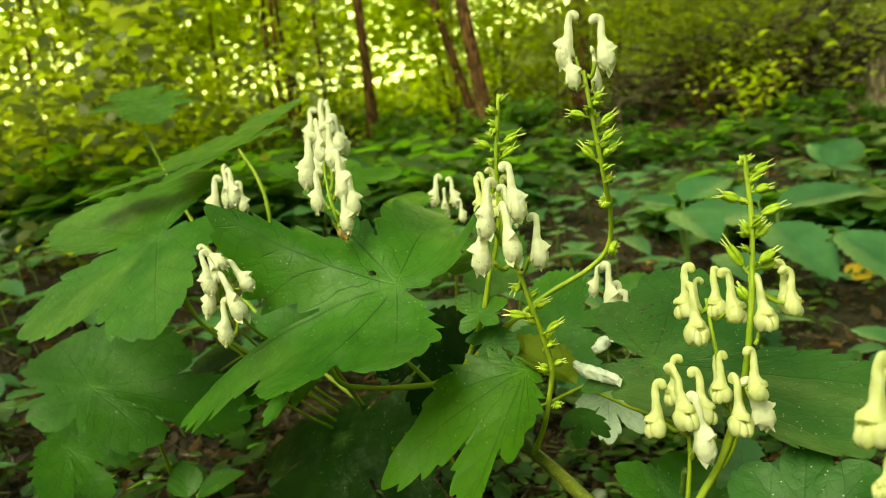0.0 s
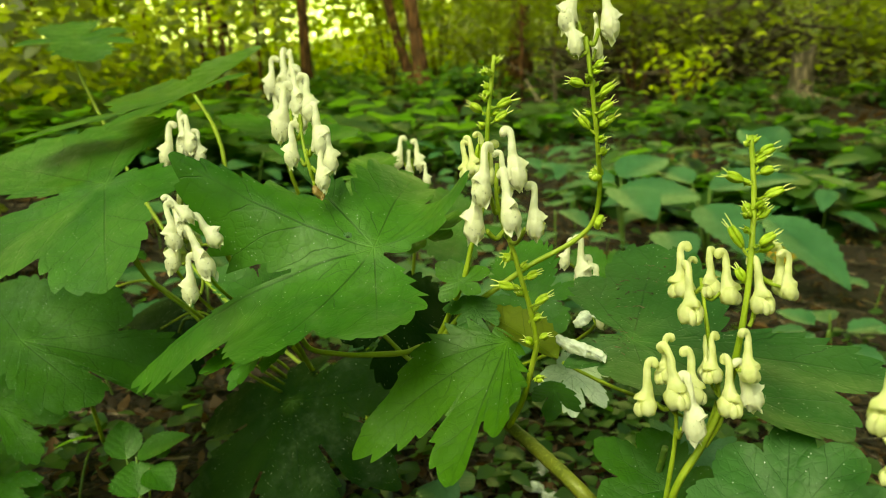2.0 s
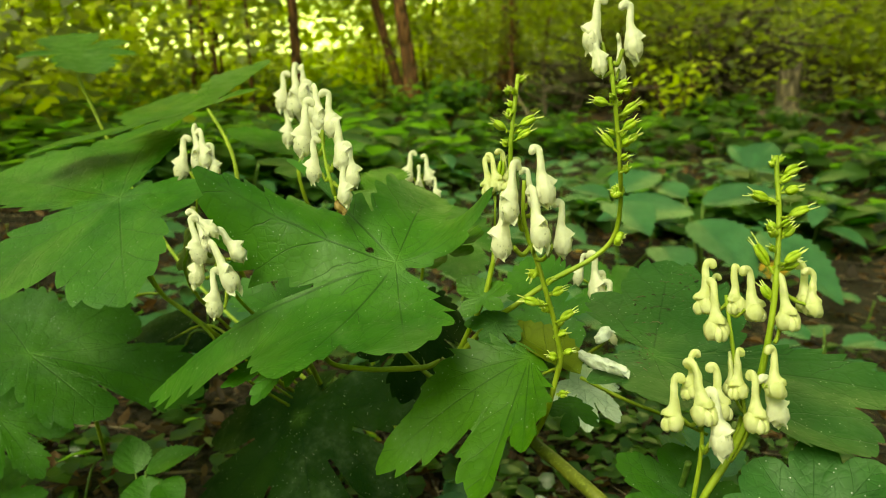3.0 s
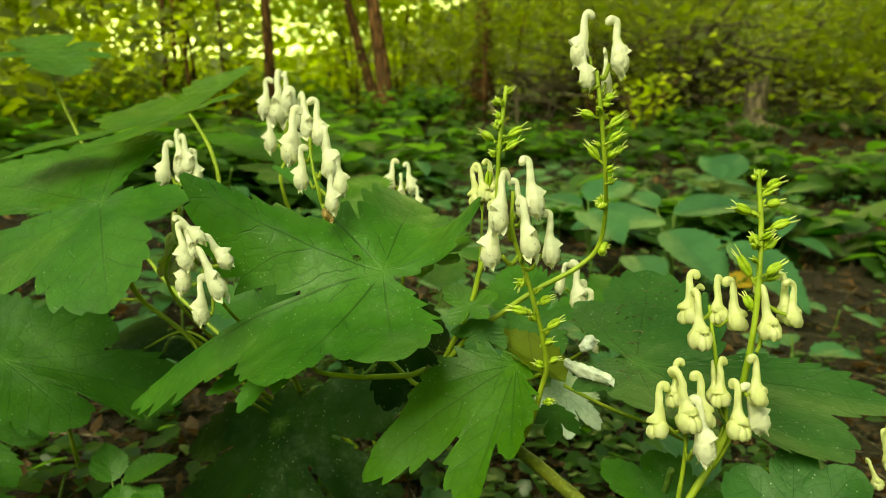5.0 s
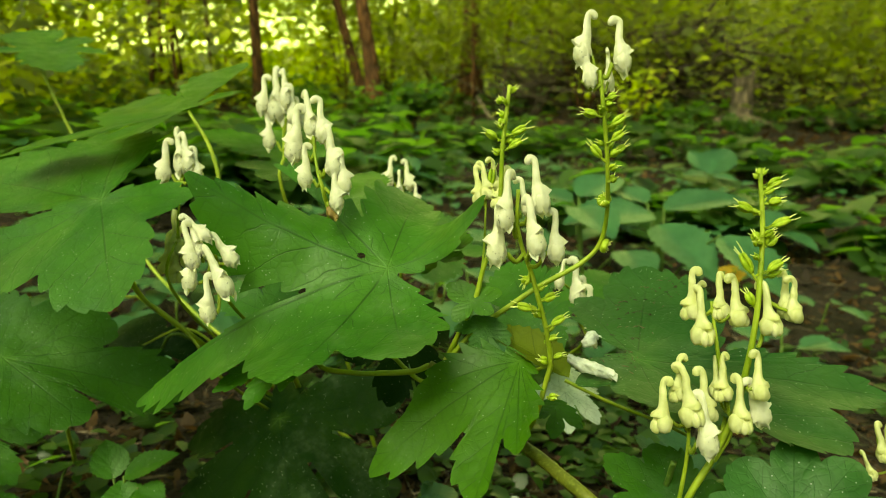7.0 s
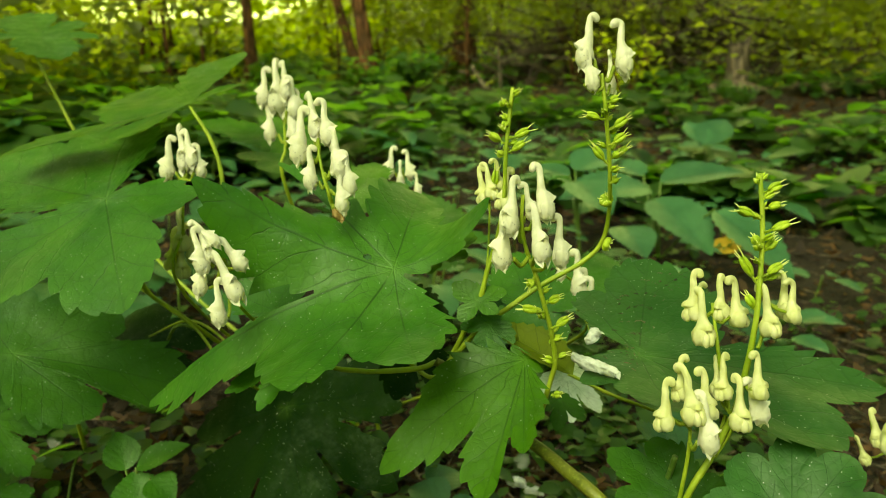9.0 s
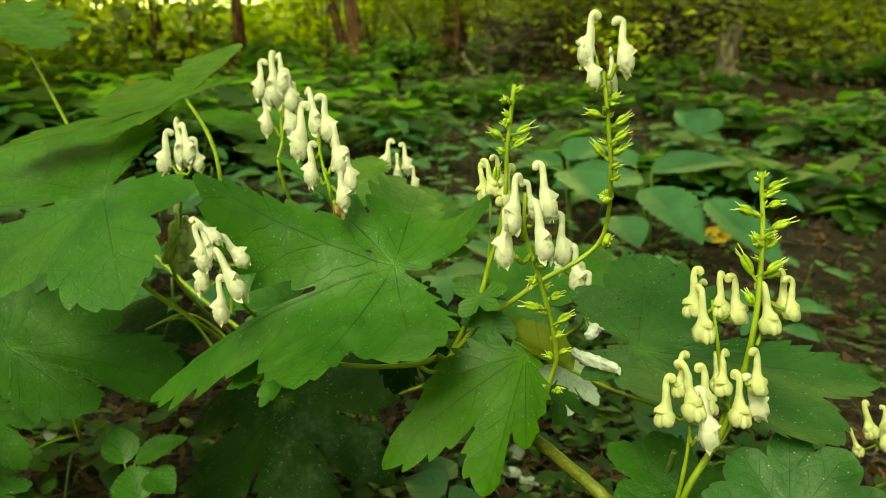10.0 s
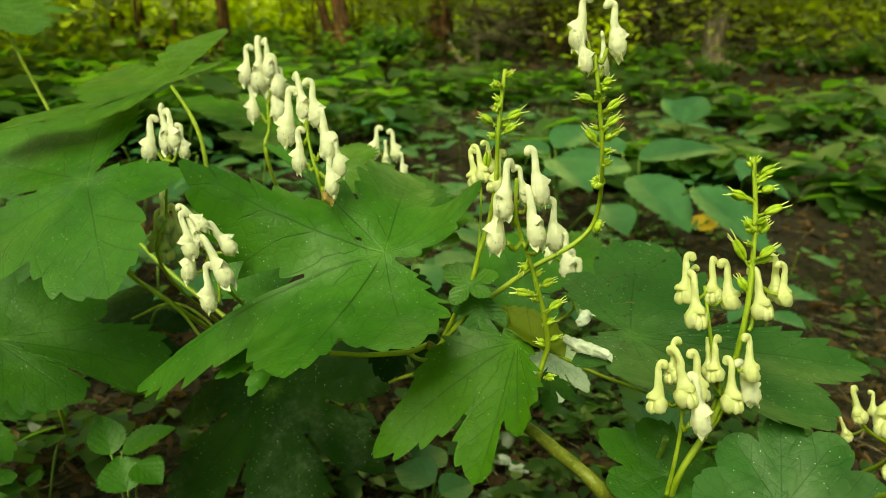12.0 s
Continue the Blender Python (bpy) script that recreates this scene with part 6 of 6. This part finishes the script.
def far_woods():
    """Leaf masses of the woods all round, with gaps to the sky, and thin trunks among them. Those beside and behind the
    camera are unseen, added to block low light.
    """
    rng = random.Random(12)
    # sunlit and shaded masses: the light is put into the leaf colour
    for label, count, low, high, spread in (("sunlit leaves of the woods behind", 130000, -0.95, 0.10, 1.4), ("shaded leaves of the woods behind", 90000, 0.10, 0.95, 1.5), ("unseen leaves beside and behind, added to block low sky light", 90000, 0.95, 5.33, 1.2)):
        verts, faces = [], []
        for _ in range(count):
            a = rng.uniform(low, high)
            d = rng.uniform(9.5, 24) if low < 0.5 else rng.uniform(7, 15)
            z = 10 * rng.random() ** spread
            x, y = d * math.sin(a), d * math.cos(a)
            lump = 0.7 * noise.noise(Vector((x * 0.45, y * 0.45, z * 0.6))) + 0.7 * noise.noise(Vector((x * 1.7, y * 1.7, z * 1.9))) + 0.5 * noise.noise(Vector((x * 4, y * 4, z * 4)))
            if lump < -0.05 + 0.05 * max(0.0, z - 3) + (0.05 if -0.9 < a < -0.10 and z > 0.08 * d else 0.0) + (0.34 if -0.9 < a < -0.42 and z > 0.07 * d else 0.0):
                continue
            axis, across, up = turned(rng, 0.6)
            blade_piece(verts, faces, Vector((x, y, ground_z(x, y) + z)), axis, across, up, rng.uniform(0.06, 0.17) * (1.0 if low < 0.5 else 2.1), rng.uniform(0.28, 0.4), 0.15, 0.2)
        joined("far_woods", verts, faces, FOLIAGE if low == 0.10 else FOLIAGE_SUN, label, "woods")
    # sunlit and shaded tangles again differ by leaf tone alone
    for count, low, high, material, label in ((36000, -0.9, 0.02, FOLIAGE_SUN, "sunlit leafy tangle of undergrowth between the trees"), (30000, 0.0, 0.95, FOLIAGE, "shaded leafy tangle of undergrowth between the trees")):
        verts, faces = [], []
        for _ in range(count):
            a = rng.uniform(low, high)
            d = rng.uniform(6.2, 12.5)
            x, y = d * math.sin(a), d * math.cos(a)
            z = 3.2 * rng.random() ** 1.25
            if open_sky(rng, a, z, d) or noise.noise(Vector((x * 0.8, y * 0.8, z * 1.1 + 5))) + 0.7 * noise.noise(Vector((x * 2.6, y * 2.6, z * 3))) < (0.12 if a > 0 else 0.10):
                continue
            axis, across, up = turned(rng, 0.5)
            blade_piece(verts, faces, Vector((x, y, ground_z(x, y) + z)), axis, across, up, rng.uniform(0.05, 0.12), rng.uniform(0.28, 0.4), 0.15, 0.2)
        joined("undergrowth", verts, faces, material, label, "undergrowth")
    # bright-toned sprays paint in spots of sunlight among the olive ones
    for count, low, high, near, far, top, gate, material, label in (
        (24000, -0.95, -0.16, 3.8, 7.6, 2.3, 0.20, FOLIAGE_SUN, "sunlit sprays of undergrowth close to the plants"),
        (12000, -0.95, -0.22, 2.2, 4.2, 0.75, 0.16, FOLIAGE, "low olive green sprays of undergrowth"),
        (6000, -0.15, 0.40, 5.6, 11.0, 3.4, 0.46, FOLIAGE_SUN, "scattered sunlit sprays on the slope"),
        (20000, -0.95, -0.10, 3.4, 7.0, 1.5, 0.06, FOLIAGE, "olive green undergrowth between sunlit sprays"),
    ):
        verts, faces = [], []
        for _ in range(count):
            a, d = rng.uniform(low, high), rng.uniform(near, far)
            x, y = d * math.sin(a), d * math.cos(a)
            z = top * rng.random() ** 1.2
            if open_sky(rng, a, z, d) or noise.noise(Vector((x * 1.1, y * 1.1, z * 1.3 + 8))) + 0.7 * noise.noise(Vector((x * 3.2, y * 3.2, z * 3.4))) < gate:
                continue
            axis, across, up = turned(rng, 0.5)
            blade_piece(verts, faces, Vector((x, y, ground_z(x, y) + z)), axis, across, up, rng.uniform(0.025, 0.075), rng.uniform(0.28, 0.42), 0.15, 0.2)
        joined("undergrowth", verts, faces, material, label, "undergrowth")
    bm = bmesh.new()
    for _ in range(24):
        a = rng.uniform(-math.pi, math.pi)
        d = rng.uniform(12, 22)
        x, y = d * math.sin(a), d * math.cos(a)
        r = rng.uniform(0.04, 0.11)
        z = ground_z(x, y)
        sweep(bm, catmull([(x, y, z - 0.2), (x + rng.uniform(-0.3, 0.3), y, z + 4), (x + rng.uniform(-0.8, 0.8), y, z + 10)], 4), [r * (1 - 0.06 * i) for i in range(9)], 7)
    for _ in range(40):
        a, d = rng.uniform(-0.9, 0.35), rng.uniform(4.6, 11)
        x, y = d * math.sin(a), d * math.cos(a)
        r, z, h = rng.uniform(0.005, 0.022), ground_z(x, y), rng.uniform(1.6, 4.5)
        sx, sy = rng.uniform(-0.5, 0.5), rng.uniform(-0.3, 0.3)
        sweep(bm, catmull([(x, y, z - 0.1), (x + sx * 0.3, y + sy * 0.4, z + h * 0.5), (x + sx, y + sy, z + h)], 4), [r * (1 - 0.08 * i) for i in range(9)], 6)
    tagged(part("far_trunks", bm, BARK), "thin dark trunks of the woods far behind", "trees", kind="stuff")


far_woods()


def glowing_haze_sheet():
    """A glowing sheet added far behind the trees, for sunlit haze seen between them."""
    k = Nodes("haze_glow")
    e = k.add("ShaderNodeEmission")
    # emission stands in for sunlight in the gaps and brightens the leaves
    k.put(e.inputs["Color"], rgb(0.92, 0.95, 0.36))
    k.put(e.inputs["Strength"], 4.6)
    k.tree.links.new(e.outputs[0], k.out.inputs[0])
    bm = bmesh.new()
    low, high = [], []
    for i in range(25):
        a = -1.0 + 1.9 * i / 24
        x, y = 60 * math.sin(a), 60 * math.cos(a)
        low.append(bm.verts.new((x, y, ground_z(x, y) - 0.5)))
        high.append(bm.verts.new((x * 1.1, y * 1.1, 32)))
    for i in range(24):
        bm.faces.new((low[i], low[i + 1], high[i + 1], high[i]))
    tagged(part("backdrop", bm, k.mat), "glowing sheet painted as bright hazy sky behind the woods", "sky", kind="structure")


glowing_haze_sheet()


def fallen_log():
    bm = bmesh.new()
    a, b = (3.0, 5.55), (4.3, 5.35)
    pts = []
    for i in range(6):
        e = i / 5
        x, y = a[0] + (b[0] - a[0]) * e, a[1] + (b[1] - a[1]) * e
        pts.append(Vector((x, y, ground_z(x, y) + 0.035 + 0.02 * math.sin(i * 2))))
    sweep(bm, catmull(pts, 4), [0.055 + 0.02 * math.sin(i * 0.7) for i in range(21)], 11, lumps=0.2)
    tagged(part("fallen_log", bm, BARK_GREY), "weathered fallen log on the woodland floor", "log")


fallen_log()


def tree_stump(at, height, r):
    """A broken, weathered stump with root flares and a ragged top."""
    x, y = at
    bm = bmesh.new()
    rows, sides = [], 18
    for i in range(9):
        e = i / 8
        ring = []
        for k in range(sides):
            a = 2 * math.pi * k / sides
            q = r * (1 + 0.7 * (1 - e) ** 4 * (1 + 0.5 * math.sin(3 * a))) * (1 + 0.12 * noise.noise(Vector((math.cos(a) * 2, math.sin(a) * 2, e * 2))))
            top = 1 + (0.25 * noise.noise(Vector((math.cos(a) * 1.5, math.sin(a) * 1.5, 3.0))) if i == 8 else 0.0)
            ring.append(bm.verts.new((x + q * math.cos(a), y + q * math.sin(a), ground_z(x, y) - 0.04 + height * e * top)))
        rows.append(ring)
    for a, b in zip(rows, rows[1:]):
        for k in range(sides):
            bm.faces.new((a[k], a[(k + 1) % sides], b[(k + 1) % sides], b[k]))
    mid = bm.verts.new((x, y, ground_z(x, y) + height * 0.82))
    for k in range(sides):
        bm.faces.new((rows[-1][k], rows[-1][(k + 1) % sides], mid))
    tagged(part("tree_stump", bm, BARK_GREY), "greyish brown broken tree stump on the woodland floor", "stump")


tree_stump((3.35, 5.75), 0.42, 0.085)


def brush_pile():
    """A dark tangle of dead branches."""
    rng = random.Random(15)
    bm = bmesh.new()
    for _ in range(280):
        x, y = rng.gauss(3.3, 0.8), rng.gauss(7.4, 0.5)
        h = rng.uniform(0.0, 1.0) * max(0.2, 1 - abs(x - 3.3) / 2)
        a, tilt, length = rng.uniform(0, 6.28), rng.uniform(-0.5, 0.5), rng.uniform(0.5, 1.6)
        d = Vector((math.cos(a), math.sin(a) * 0.6, tilt)) * length * 0.5
        c = Vector((x, y, ground_z(x, y) + max(h, abs(d.z))))
        r = rng.uniform(0.006, 0.028)
        sweep(bm, [c - d, c + Vector((0, 0, rng.uniform(-0.08, 0.08))), c + d], [r, r * 0.8, r * 0.4], 5)
    tagged(part("brush_pile", bm, BARK_GREY), "tangled pile of dead grey-brown branches", "brush pile", kind="stuff")


brush_pile()
